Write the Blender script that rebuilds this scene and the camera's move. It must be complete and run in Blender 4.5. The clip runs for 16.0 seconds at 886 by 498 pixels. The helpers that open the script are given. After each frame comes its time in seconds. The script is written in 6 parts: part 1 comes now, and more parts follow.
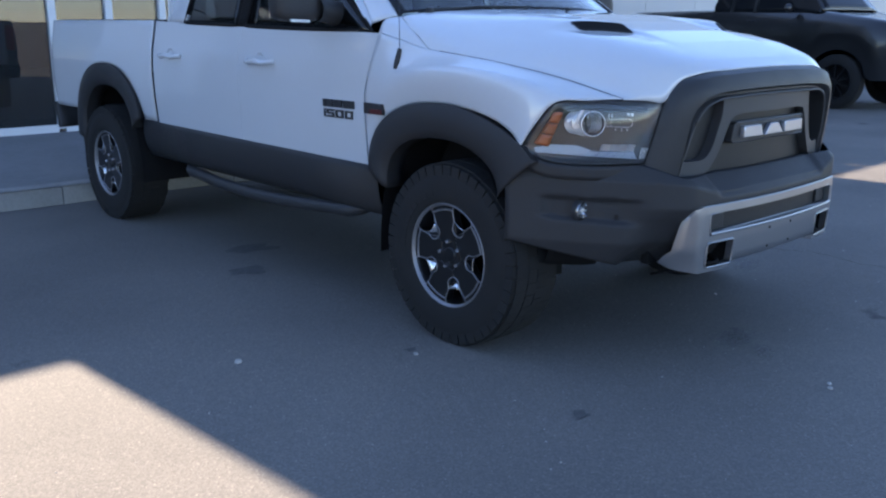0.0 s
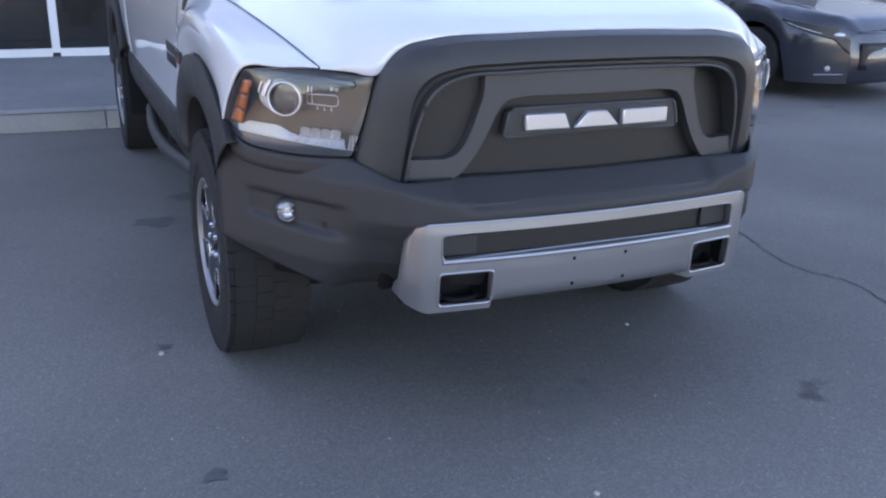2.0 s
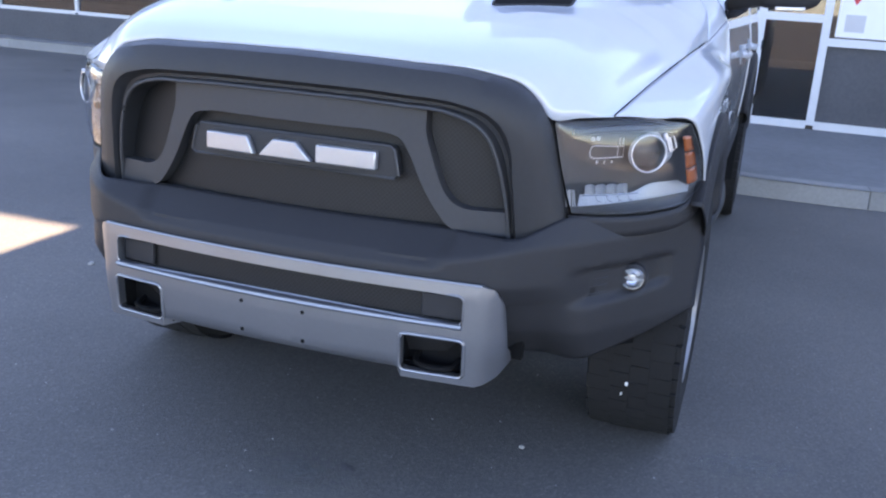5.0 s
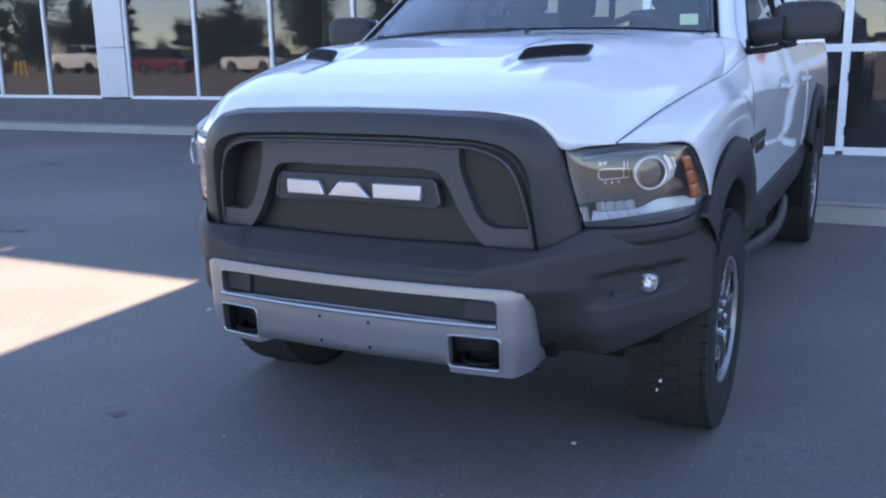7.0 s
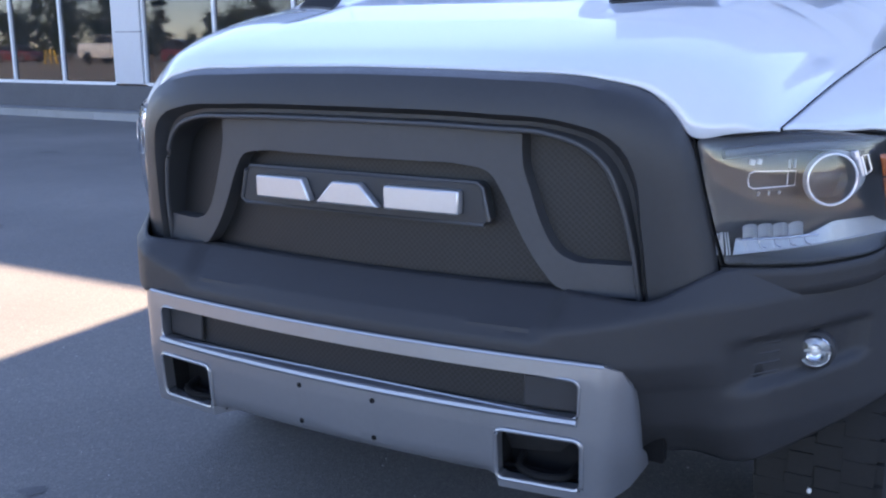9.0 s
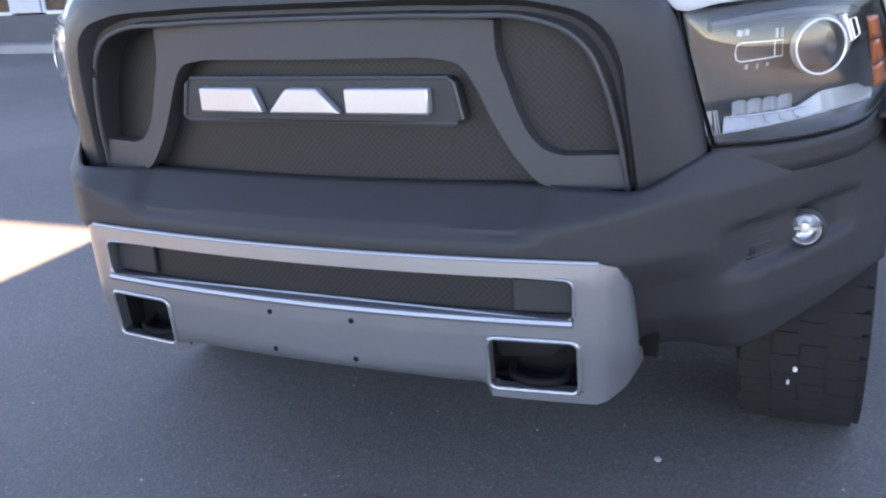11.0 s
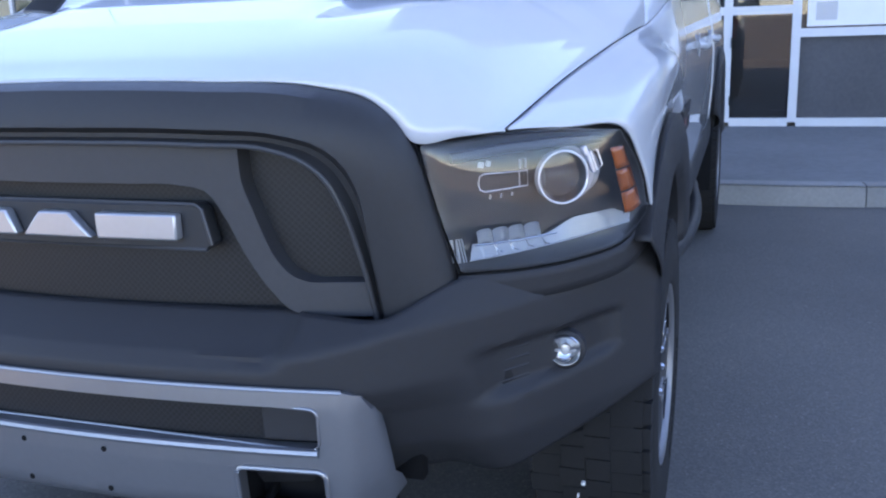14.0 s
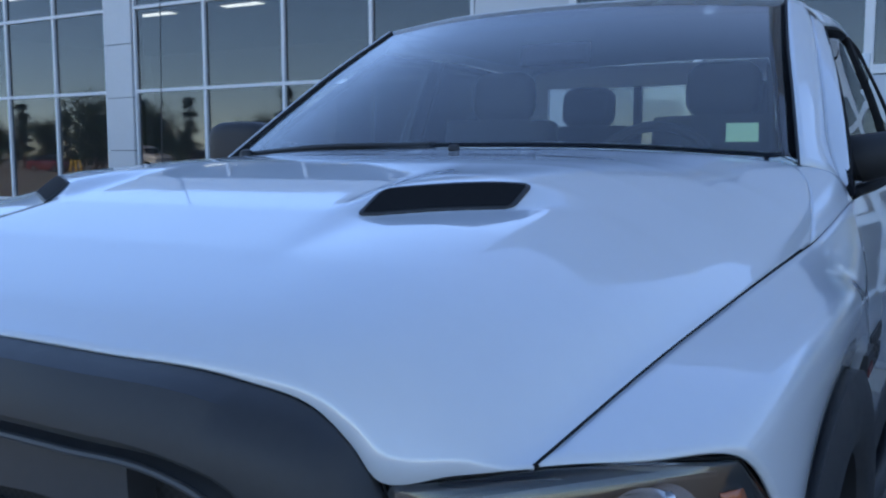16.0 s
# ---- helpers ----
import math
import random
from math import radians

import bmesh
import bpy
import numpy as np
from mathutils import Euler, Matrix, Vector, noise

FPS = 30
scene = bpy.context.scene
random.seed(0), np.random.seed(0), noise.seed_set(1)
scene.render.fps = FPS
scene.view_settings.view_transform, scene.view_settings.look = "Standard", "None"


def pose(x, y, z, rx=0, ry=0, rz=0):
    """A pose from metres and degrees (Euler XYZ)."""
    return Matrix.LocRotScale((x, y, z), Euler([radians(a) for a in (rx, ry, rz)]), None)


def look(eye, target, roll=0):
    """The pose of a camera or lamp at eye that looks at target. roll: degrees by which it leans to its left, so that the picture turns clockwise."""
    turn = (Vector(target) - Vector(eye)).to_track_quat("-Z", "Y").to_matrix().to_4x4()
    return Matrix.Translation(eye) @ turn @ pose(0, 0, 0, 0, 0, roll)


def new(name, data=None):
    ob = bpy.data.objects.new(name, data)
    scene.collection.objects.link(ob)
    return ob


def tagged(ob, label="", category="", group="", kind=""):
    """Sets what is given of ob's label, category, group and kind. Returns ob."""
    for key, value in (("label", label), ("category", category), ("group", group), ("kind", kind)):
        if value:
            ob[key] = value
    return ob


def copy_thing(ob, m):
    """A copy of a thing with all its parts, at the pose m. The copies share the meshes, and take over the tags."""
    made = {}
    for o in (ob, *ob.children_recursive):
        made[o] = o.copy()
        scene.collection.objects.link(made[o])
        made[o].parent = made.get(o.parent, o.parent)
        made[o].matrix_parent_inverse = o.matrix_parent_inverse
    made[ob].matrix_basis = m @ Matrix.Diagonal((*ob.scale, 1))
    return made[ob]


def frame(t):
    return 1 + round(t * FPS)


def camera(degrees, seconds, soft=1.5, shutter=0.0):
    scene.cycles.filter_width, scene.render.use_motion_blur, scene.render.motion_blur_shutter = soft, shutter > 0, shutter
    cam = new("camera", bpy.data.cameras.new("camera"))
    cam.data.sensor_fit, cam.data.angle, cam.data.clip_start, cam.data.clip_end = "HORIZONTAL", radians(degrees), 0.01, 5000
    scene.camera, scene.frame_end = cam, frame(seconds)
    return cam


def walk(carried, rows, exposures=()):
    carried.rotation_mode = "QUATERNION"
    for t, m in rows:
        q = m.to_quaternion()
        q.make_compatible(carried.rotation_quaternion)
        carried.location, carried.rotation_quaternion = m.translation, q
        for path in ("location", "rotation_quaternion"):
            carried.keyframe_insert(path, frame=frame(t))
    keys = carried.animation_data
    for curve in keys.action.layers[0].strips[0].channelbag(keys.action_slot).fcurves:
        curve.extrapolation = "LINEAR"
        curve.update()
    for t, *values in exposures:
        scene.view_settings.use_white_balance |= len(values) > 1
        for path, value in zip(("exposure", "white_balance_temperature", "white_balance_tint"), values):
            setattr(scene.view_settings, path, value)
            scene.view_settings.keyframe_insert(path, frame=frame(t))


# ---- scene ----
cam = camera(52.2, 16.0, soft=2.2)
PATH = [
    (0, (-3.638, -1.832, 1.402), (-2.32, -0.408, 0.915), 0.2),
    (0.5, (-3.148, -1.931, 1.411), (-1.847, -0.507, 0.88), 2.2),
    (1, (-2.59, -2.03, 1.428), (-1.385, -0.535, 0.869), 3.1),
    (1.5, (-2.031, -2.114, 1.449), (-0.941, -0.546, 0.857), 3.0),
    (2, (-1.493, -2.216, 1.464), (-0.726, -0.485, 0.817), 1.2),
    (2.5, (-1.024, -2.191, 1.43), (-0.519, -0.349, 0.836), -0.1),
    (3, (-0.514, -2.172, 1.437), (-0.131, -0.303, 0.837), 1.4),
    (3.5, (-0.024, -2.128, 1.432), (0.073, -0.238, 0.785), 0.3),
    (4, (0.455, -2.079, 1.403), (0.239, -0.209, 0.729), -1.2),
    (4.5, (0.84, -2.046, 1.394), (0.358, -0.213, 0.754), 0.0),
    (5, (1.139, -1.997, 1.396), (0.513, -0.18, 0.843), 3.8),
    (5.2, (1.22, -1.973, 1.409), (0.525, -0.169, 0.896), 4.0),
    (7.3, (1.526, -2.367, 1.389), (0.636, -0.625, 0.97), -1.1),
    (7.5, (1.487, -2.28, 1.376), (0.579, -0.546, 0.965), -0.9),
    (8, (1.314, -1.888, 1.386), (0.346, -0.182, 0.993), -1.9),
    (8.5, (1.11, -1.596, 1.336), (0.164, 0.11, 0.892), -1.6),
    (8.7, (1.073, -1.534, 1.267), (0.12, 0.172, 0.841), -0.3),
    (10.8, (0.889, -1.367, 1.252), (0.114, 0.379, 0.657), -3.2),
    (11, (0.902, -1.411, 1.224), (0.13, 0.324, 0.598), -3.5),
    (11.5, (0.914, -1.507, 1.199), (0.156, 0.207, 0.5), -3.1),
    (12, (0.91, -1.54, 1.187), (0.153, 0.164, 0.462), -2.4),
    (12.5, (0.895, -1.529, 1.184), (0.131, 0.165, 0.442), -2.5),
    (13, (0.909, -1.511, 1.206), (0.138, 0.183, 0.475), -3.0),
    (13.5, (1.038, -1.469, 1.251), (0.323, 0.284, 0.607), -2.4),
    (14, (1.187, -1.273, 1.299), (0.556, 0.564, 0.82), -2.1),
    (14.5, (1.267, -1.045, 1.39), (0.501, 0.77, 1.042), -1.2),
    (15, (1.215, -0.885, 1.467), (0.244, 0.844, 1.21), -0.5),
    (15.5, (1.152, -0.786, 1.488), (0.107, 0.906, 1.274), -1.4),
    (16, (1.174, -0.608, 1.451), (0.171, 1.11, 1.244), -0.1),
]
EXPOSURES = [(0, 2.68, 6750, 15), (0.5, 2.4, 7050, 17), (1.0, 2.85, 7700, 20), (2.0, 3.44, 8600, 24), (3.5, 3.55, 8400, 24), (4.2, 3.58, 8600, 25), (5, 3.53, 8000, 24),
             (7.3, 3.15, 7200, 22), (8, 3.12, 7050, 23), (11, 3.8, 8600, 25), (12.5, 4.13, 9700, 27), (13.5, 4.27, 9600, 27), (14.0, 3.32, 7300, 23), (14.5, 2.85, 7050, 15),
             (16, 2.3, 6550, 13)]
walk(cam, [(t, look(eye, target, roll)) for t, eye, target, roll in PATH],
     exposures=EXPOSURES)

# ---- daylight: low sun behind the building, open sky ----
SUN_EL, SUN_AZ = radians(35.4), radians(-3.0)          # azimuth from +y, towards +x
SUN_DIR = Vector((math.sin(SUN_AZ) * math.cos(SUN_EL), math.cos(SUN_AZ) * math.cos(SUN_EL), math.sin(SUN_EL)))
world = bpy.data.worlds.new("sky")
scene.world = world
world.use_nodes = True
wn = world.node_tree.nodes
sky = wn.new("ShaderNodeTexSky")
sky.sky_type, sky.sun_disc, sky.sun_elevation, sky.sun_rotation = "NISHITA", False, SUN_EL, SUN_AZ
sky.dust_density, sky.air_density, sky.ozone_density, sky.altitude = 0.3, 1.0, 3.6, 2000.0
wn["Background"].inputs["Strength"].default_value = 0.07
world.node_tree.links.new(sky.outputs[0], wn["Background"].inputs["Color"])
sun = new("sun", bpy.data.lights.new("sun", "SUN"))
sun.data.energy, sun.data.angle, sun.data.color = 2.55, radians(0.5), (1.0, 0.87, 0.70)
sun.matrix_world = look(SUN_DIR * 60, (0, 0, 0))


# ---- materials ----
def mat(name, color, rough=0.5, metal=0.0, coat=0.0, var=0.0, var_scale=8.0, bump=0.0, bump_scale=200.0,
        trans=0.0, ior=1.45, emit=0.0, spec=0.5, rough_var=0.0, vary=0.0, coat_rough=0.03, coat_ior=1.5):
    m = bpy.data.materials.new(name)
    m.use_nodes = True
    n, l = m.node_tree.nodes, m.node_tree.links
    b = n["Principled BSDF"]
    c = (*color, 1.0)
    b.inputs["Base Color"].default_value = c
    b.inputs["Roughness"].default_value = rough
    b.inputs["Metallic"].default_value = metal
    b.inputs["Coat Weight"].default_value = coat
    b.inputs["Coat Roughness"].default_value = coat_rough
    b.inputs["Coat IOR"].default_value = coat_ior
    b.inputs["Transmission Weight"].default_value = trans
    b.inputs["IOR"].default_value = ior
    b.inputs["Specular IOR Level"].default_value = spec
    if emit:
        b.inputs["Emission Color"].default_value = c
        b.inputs["Emission Strength"].default_value = emit
    tc = n.new("ShaderNodeTexCoord")
    if var or rough_var:
        t1, t2 = n.new("ShaderNodeTexNoise"), n.new("ShaderNodeTexNoise")
        t1.inputs["Scale"].default_value, t1.inputs["Detail"].default_value = var_scale, 6
        t2.inputs["Scale"].default_value, t2.inputs["Detail"].default_value = var_scale * 14, 3
        l.new(tc.outputs["Object"], t1.inputs["Vector"])
        l.new(tc.outputs["Object"], t2.inputs["Vector"])
        mx = n.new("ShaderNodeMath")
        mx.operation = "ADD"
        l.new(t1.outputs["Fac"], mx.inputs[0])
        l.new(t2.outputs["Fac"], mx.inputs[1])
        if var:
            mr = n.new("ShaderNodeMapRange")
            mr.inputs["From Min"].default_value, mr.inputs["From Max"].default_value = 0.6, 1.4
            mr.inputs["To Min"].default_value, mr.inputs["To Max"].default_value = 1 - var, 1 + var
            l.new(mx.outputs[0], mr.inputs["Value"])
            hv = n.new("ShaderNodeHueSaturation")
            hv.inputs["Color"].default_value = c
            val = mr.outputs[0]
            if vary:
                oi, m2, m3 = n.new("ShaderNodeObjectInfo"), n.new("ShaderNodeMapRange"), n.new("ShaderNodeMath")
                m2.inputs["To Min"].default_value, m2.inputs["To Max"].default_value = 1 - vary, 1 + vary
                m3.operation = "MULTIPLY"
                l.new(oi.outputs["Random"], m2.inputs["Value"])
                l.new(m2.outputs[0], m3.inputs[0])
                l.new(val, m3.inputs[1])
                val = m3.outputs[0]
            l.new(val, hv.inputs["Value"])
            l.new(hv.outputs[0], b.inputs["Base Color"])
        if rough_var:
            mr2 = n.new("ShaderNodeMapRange")
            mr2.inputs["From Min"].default_value, mr2.inputs["From Max"].default_value = 0.6, 1.4
            mr2.inputs["To Min"].default_value, mr2.inputs["To Max"].default_value = max(0.02, rough - rough_var), min(1, rough + rough_var)
            l.new(mx.outputs[0], mr2.inputs["Value"])
            l.new(mr2.outputs[0], b.inputs["Roughness"])
    if bump:
        t3, bp = n.new("ShaderNodeTexNoise"), n.new("ShaderNodeBump")
        t3.inputs["Scale"].default_value, t3.inputs["Detail"].default_value = bump_scale, 3
        l.new(tc.outputs["Object"], t3.inputs["Vector"])
        l.new(t3.outputs["Fac"], bp.inputs["Height"])
        bp.inputs["Strength"].default_value, bp.inputs["Distance"].default_value = bump, 0.004
        l.new(bp.outputs[0], b.inputs["Normal"])
    return m


def asphalt_material():
    """Worn dark asphalt: stone chips, broad paler drifts, a few oil spots."""
    m = mat("asphalt", (0.055, 0.055, 0.056), 0.82)
    n, l = m.node_tree.nodes, m.node_tree.links
    b = n["Principled BSDF"]
    tc = n.new("ShaderNodeTexCoord")
    fine, chips, broad, spots = (n.new("ShaderNodeTexNoise"), n.new("ShaderNodeTexVoronoi"),
                                 n.new("ShaderNodeTexNoise"), n.new("ShaderNodeTexNoise"))
    for t, s in ((fine, 260), (chips, 150), (broad, 0.45), (spots, 1.7)):
        t.inputs["Scale"].default_value = s
        l.new(tc.outputs["Object"], t.inputs["Vector"])
    broad.inputs["Detail"].default_value, spots.inputs["Detail"].default_value = 7, 4
    r1 = n.new("ShaderNodeValToRGB")
    r1.color_ramp.elements[0].position, r1.color_ramp.elements[0].color = 0.3, (0.118, 0.113, 0.106, 1)
    r1.color_ramp.elements[1].position, r1.color_ramp.elements[1].color = 0.72, (0.205, 0.192, 0.175, 1)
    l.new(broad.outputs["Fac"], r1.inputs[0])
    r2 = n.new("ShaderNodeValToRGB")
    r2.color_ramp.elements[0].position, r2.color_ramp.elements[0].color = 0.25, (0.78, 0.78, 0.78, 1)
    r2.color_ramp.elements[1].position, r2.color_ramp.elements[1].color = 0.85, (1.28, 1.26, 1.22, 1)
    l.new(chips.outputs["Color"], r2.inputs[0])
    mx = n.new("ShaderNodeMix")
    mx.data_type, mx.blend_type = "RGBA", "MULTIPLY"
    mx.inputs["Factor"].default_value = 0.65
    pale = r2.color_ramp.elements.new(0.98)
    pale.color = (2.0, 1.95, 1.85, 1)
    l.new(r1.outputs[0], mx.inputs["A"])
    l.new(r2.outputs[0], mx.inputs["B"])
    r3 = n.new("ShaderNodeValToRGB")
    r3.color_ramp.elements[0].position, r3.color_ramp.elements[0].color = 0.69, (1, 1, 1, 1)
    r3.color_ramp.elements[1].position, r3.color_ramp.elements[1].color = 0.74, (0.45, 0.45, 0.46, 1)
    l.new(spots.outputs["Fac"], r3.inputs[0])
    m2 = n.new("ShaderNodeMix")
    m2.data_type, m2.blend_type = "RGBA", "MULTIPLY"
    m2.inputs["Factor"].default_value = 1.0
    l.new(mx.outputs["Result"], m2.inputs["A"])
    l.new(r3.outputs[0], m2.inputs["B"])
    l.new(m2.outputs["Result"], b.inputs["Base Color"])
    bp = n.new("ShaderNodeBump")
    bp.inputs["Strength"].default_value, bp.inputs["Distance"].default_value = 0.28, 0.004
    l.new(chips.outputs["Distance"], bp.inputs["Height"])
    l.new(bp.outputs[0], b.inputs["Normal"])
    return m


def perforated_material():
    """Black moulded mesh: a close honeycomb of holes, in relief."""
    m = mat("black_mesh", (0.02, 0.02, 0.021), 0.5)
    n, l = m.node_tree.nodes, m.node_tree.links
    tc, vo, bp, rp = n.new("ShaderNodeTexCoord"), n.new("ShaderNodeTexVoronoi"), n.new("ShaderNodeBump"), n.new("ShaderNodeValToRGB")
    sp, cb, add, sub = n.new("ShaderNodeSeparateXYZ"), n.new("ShaderNodeCombineXYZ"), n.new("ShaderNodeMath"), n.new("ShaderNodeMath")
    vo.voronoi_dimensions, sub.operation = "2D", "SUBTRACT"
    vo.inputs["Scale"].default_value, vo.inputs["Randomness"].default_value = 82, 0.12
    l.new(tc.outputs["Object"], sp.inputs[0])
    for k, m2 in ((0, add), (1, sub)):
        l.new(sp.outputs["X"], m2.inputs[0])
        l.new(sp.outputs["Z"], m2.inputs[1])
        l.new(m2.outputs[0], cb.inputs[k])
    l.new(cb.outputs[0], vo.inputs["Vector"])
    l.new(vo.outputs["Distance"], bp.inputs["Height"])
    bp.inputs["Strength"].default_value, bp.inputs["Distance"].default_value = 0.12, 0.003
    l.new(bp.outputs[0], n["Principled BSDF"].inputs["Normal"])
    rp.color_ramp.elements[0].position, rp.color_ramp.elements[0].color = 0.3, (0.008, 0.008, 0.008, 1)
    rp.color_ramp.elements[1].position, rp.color_ramp.elements[1].color = 0.5, (0.017, 0.017, 0.018, 1)
    l.new(vo.outputs["Distance"], rp.inputs[0])
    l.new(rp.outputs[0], n["Principled BSDF"].inputs["Base Color"])
    return m


WHITE = mat("white_paint", (0.57, 0.598, 0.632), 0.35, coat=1.0, coat_ior=1.68, coat_rough=0.03, var=0.015, var_scale=3, rough_var=0.04)
BLACK = mat("black_textured_plastic", (0.030, 0.030, 0.032), 0.5, spec=0.4, var=0.12, var_scale=5, bump=0.25, bump_scale=900, rough_var=0.08)
SATIN = mat("satin_black_moulding", (0.034, 0.035, 0.037), 0.45, spec=0.4, var=0.1, var_scale=6, bump=0.12, bump_scale=1200, rough_var=0.06)
TRIMGREY = mat("grey_trim", (0.060, 0.061, 0.063), 0.4, var=0.05, var_scale=8)
GREYBAR = mat("graphite_moulding", (0.047, 0.048, 0.051), 0.5, var=0.08, var_scale=6, bump=0.1, bump_scale=1200)
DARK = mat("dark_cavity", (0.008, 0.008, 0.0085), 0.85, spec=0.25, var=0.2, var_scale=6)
MESH = perforated_material()
SILVER = mat("silver_paint", (0.29, 0.295, 0.31), 0.34, metal=0.75, coat=0.4, var=0.04, var_scale=6, rough_var=0.05)
BOWL = mat("smoked_reflector_bowl", (0.12, 0.12, 0.125), 0.55, var=0.1)
CHROME = mat("chrome", (0.82, 0.83, 0.85), 0.09, metal=1.0)
LETTER = mat("brushed_silver", (0.54, 0.55, 0.57), 0.32, metal=0.7, var=0.03)
RUBBER = mat("tyre_rubber", (0.014, 0.0138, 0.0138), 0.85, var=0.2, var_scale=9, bump=0.2, bump_scale=300)
RIMBLACK = mat("satin_black_rim", (0.012, 0.012, 0.013), 0.3, coat=0.2, spec=0.35)
RIMGREY = mat("machined_alloy", (0.26, 0.26, 0.272), 0.40, metal=0.6, var=0.06)
CHAMFER = mat("polished_chamfer", (0.85, 0.86, 0.88), 0.22, metal=0.95)
GLASS = mat("window_glass", (0.80, 0.86, 0.86), 0.01, trans=1.0, ior=1.45)
TINT = mat("tinted_glass", (0.07, 0.08, 0.08), 0.01, trans=1.0, ior=1.5)
PRIVACY = mat("black_privacy_glass", (0.012, 0.013, 0.015), 0.04, spec=0.35)
LENS = mat("clear_lens", (0.96, 0.97, 0.98), 0.01, trans=1.0, ior=1.42)
AMBER = mat("amber_reflector", (0.36, 0.095, 0.03), 0.3, coat=0.8, bump=0.5, bump_scale=160)
REDLENS = mat("red_lens", (0.55, 0.03, 0.02), 0.2, coat=0.8)
LED = mat("ribbed_reflector", (0.50, 0.52, 0.54), 0.28, metal=0.7, bump=0.25, bump_scale=60)
RINGS = mat("satin_silver", (0.80, 0.80, 0.82), 0.22, metal=0.5, coat=0.5)
STRIP = mat("bluish_reflector", (0.38, 0.40, 0.43), 0.3, metal=0.3, coat=0.5, bump=0.2, bump_scale=60)
BADGERED = mat("dark_red_enamel", (0.10, 0.016, 0.016), 0.4)
YELLOW = mat("yellow_paint", (0.65, 0.42, 0.04), 0.5, var=0.1)
OIL = mat("oil_stain", (0.105, 0.102, 0.098), 0.8, var=0.35, var_scale=30)
CRACK = mat("crack_filler", (0.04, 0.04, 0.04), 0.9, var=0.3, var_scale=20)
BEZEL = mat("lamp_bezel", (0.050, 0.051, 0.054), 0.32, metal=0.15, coat=0.25)
CABIN = mat("cabin_trim", (0.035, 0.034, 0.033), 0.7, var=0.1, bump=0.1)
PAPER = mat("pale_green_sticker", (0.55, 0.72, 0.38), 0.6, var=0.08, var_scale=40)
ASPHALT = asphalt_material()
KERB = mat("pale_kerb_concrete", (0.28, 0.275, 0.265), 0.85, var=0.14, var_scale=3, bump=0.3, bump_scale=90, vary=0.08)
PAVE = mat("grey_concrete", (0.19, 0.19, 0.19), 0.85, var=0.16, var_scale=1.2, bump=0.3, bump_scale=120, vary=0.06)
PLINTH = mat("dark_plinth", (0.10, 0.10, 0.105), 0.8, var=0.15, var_scale=2, bump=0.2, bump_scale=60)
PANEL = mat("pale_metal_panel", (0.50, 0.51, 0.53), 0.42, metal=0.15, var=0.04, var_scale=1.5, rough_var=0.06, vary=0.03)
ALU = mat("white_aluminium", (0.68, 0.69, 0.70), 0.4, var=0.04, var_scale=5)
SHOPGLASS = mat("showroom_glass", (0.10, 0.115, 0.125), 0.015, trans=0.85, ior=1.62)
INNER = mat("showroom_interior", (0.32, 0.31, 0.30), 0.8, var=0.1, var_scale=1)
TUBE = mat("fluorescent_panel", (1.0, 0.96, 0.86), 0.6, emit=2.4)
NAVY = mat("dark_blue_paint", (0.018, 0.021, 0.03), 0.3, coat=1.0, var=0.05)
JET = mat("black_paint", (0.012, 0.012, 0.013), 0.3, coat=0.8, var=0.05)
REDPAINT = mat("red_paint", (0.12, 0.012, 0.012), 0.3, coat=1.0)
BARK = mat("bark", (0.10, 0.075, 0.055), 0.9, var=0.3, var_scale=6, bump=0.5, bump_scale=30)
LEAF = mat("leaf", (0.05, 0.085, 0.03), 0.7, var=0.35, var_scale=2)
PINE = mat("conifer_needles", (0.025, 0.05, 0.025), 0.8, var=0.35, var_scale=2)
STONE = mat("pale_grit", (0.33, 0.32, 0.30), 0.8, vary=0.3, var=0.2)
POSTER = mat("white_poster", (0.85, 0.84, 0.82), 0.5, var=0.03)
POSTRED = mat("red_poster_ink", (0.7, 0.06, 0.07), 0.5)


# ---- building helpers ----
def spline(pts, s):
    """A smooth curve through a few control points; s runs 0 to 1 by chord length."""
    p = np.asarray(pts, float)
    d = np.r_[0, np.cumsum(np.linalg.norm(np.diff(p, axis=0), axis=1))]
    d /= d[-1]
    m = np.gradient(p, d, axis=0) if len(p) > 2 else np.repeat([(p[1] - p[0])], 2, 0)
    s = min(max(s, 0.0), 1.0)
    i = min(int(np.searchsorted(d, s, "right")) - 1, len(p) - 2)
    h = d[i + 1] - d[i]
    t = (s - d[i]) / h
    return ((2 * t**3 - 3 * t**2 + 1) * p[i] + (t**3 - 2 * t**2 + t) * h * m[i]
            + (3 * t**2 - 2 * t**3) * p[i + 1] + (t**3 - t**2) * h * m[i + 1])


def coons(bottom, top, left, right, curve=spline):
    """A patch between four edges; bottom and top run along u, left and right along v."""
    def at(u, v):
        b, t, l, r = curve(bottom, u), curve(top, u), curve(left, v), curve(right, v)
        b0, b1, t0, t1 = (np.asarray(q, float) for q in (bottom[0], bottom[-1], top[0], top[-1]))
        return ((1 - v) * b + v * t + (1 - u) * l + u * r
                - ((1 - u) * (1 - v) * b0 + u * (1 - v) * b1 + (1 - u) * v * t0 + u * v * t1))
    return at


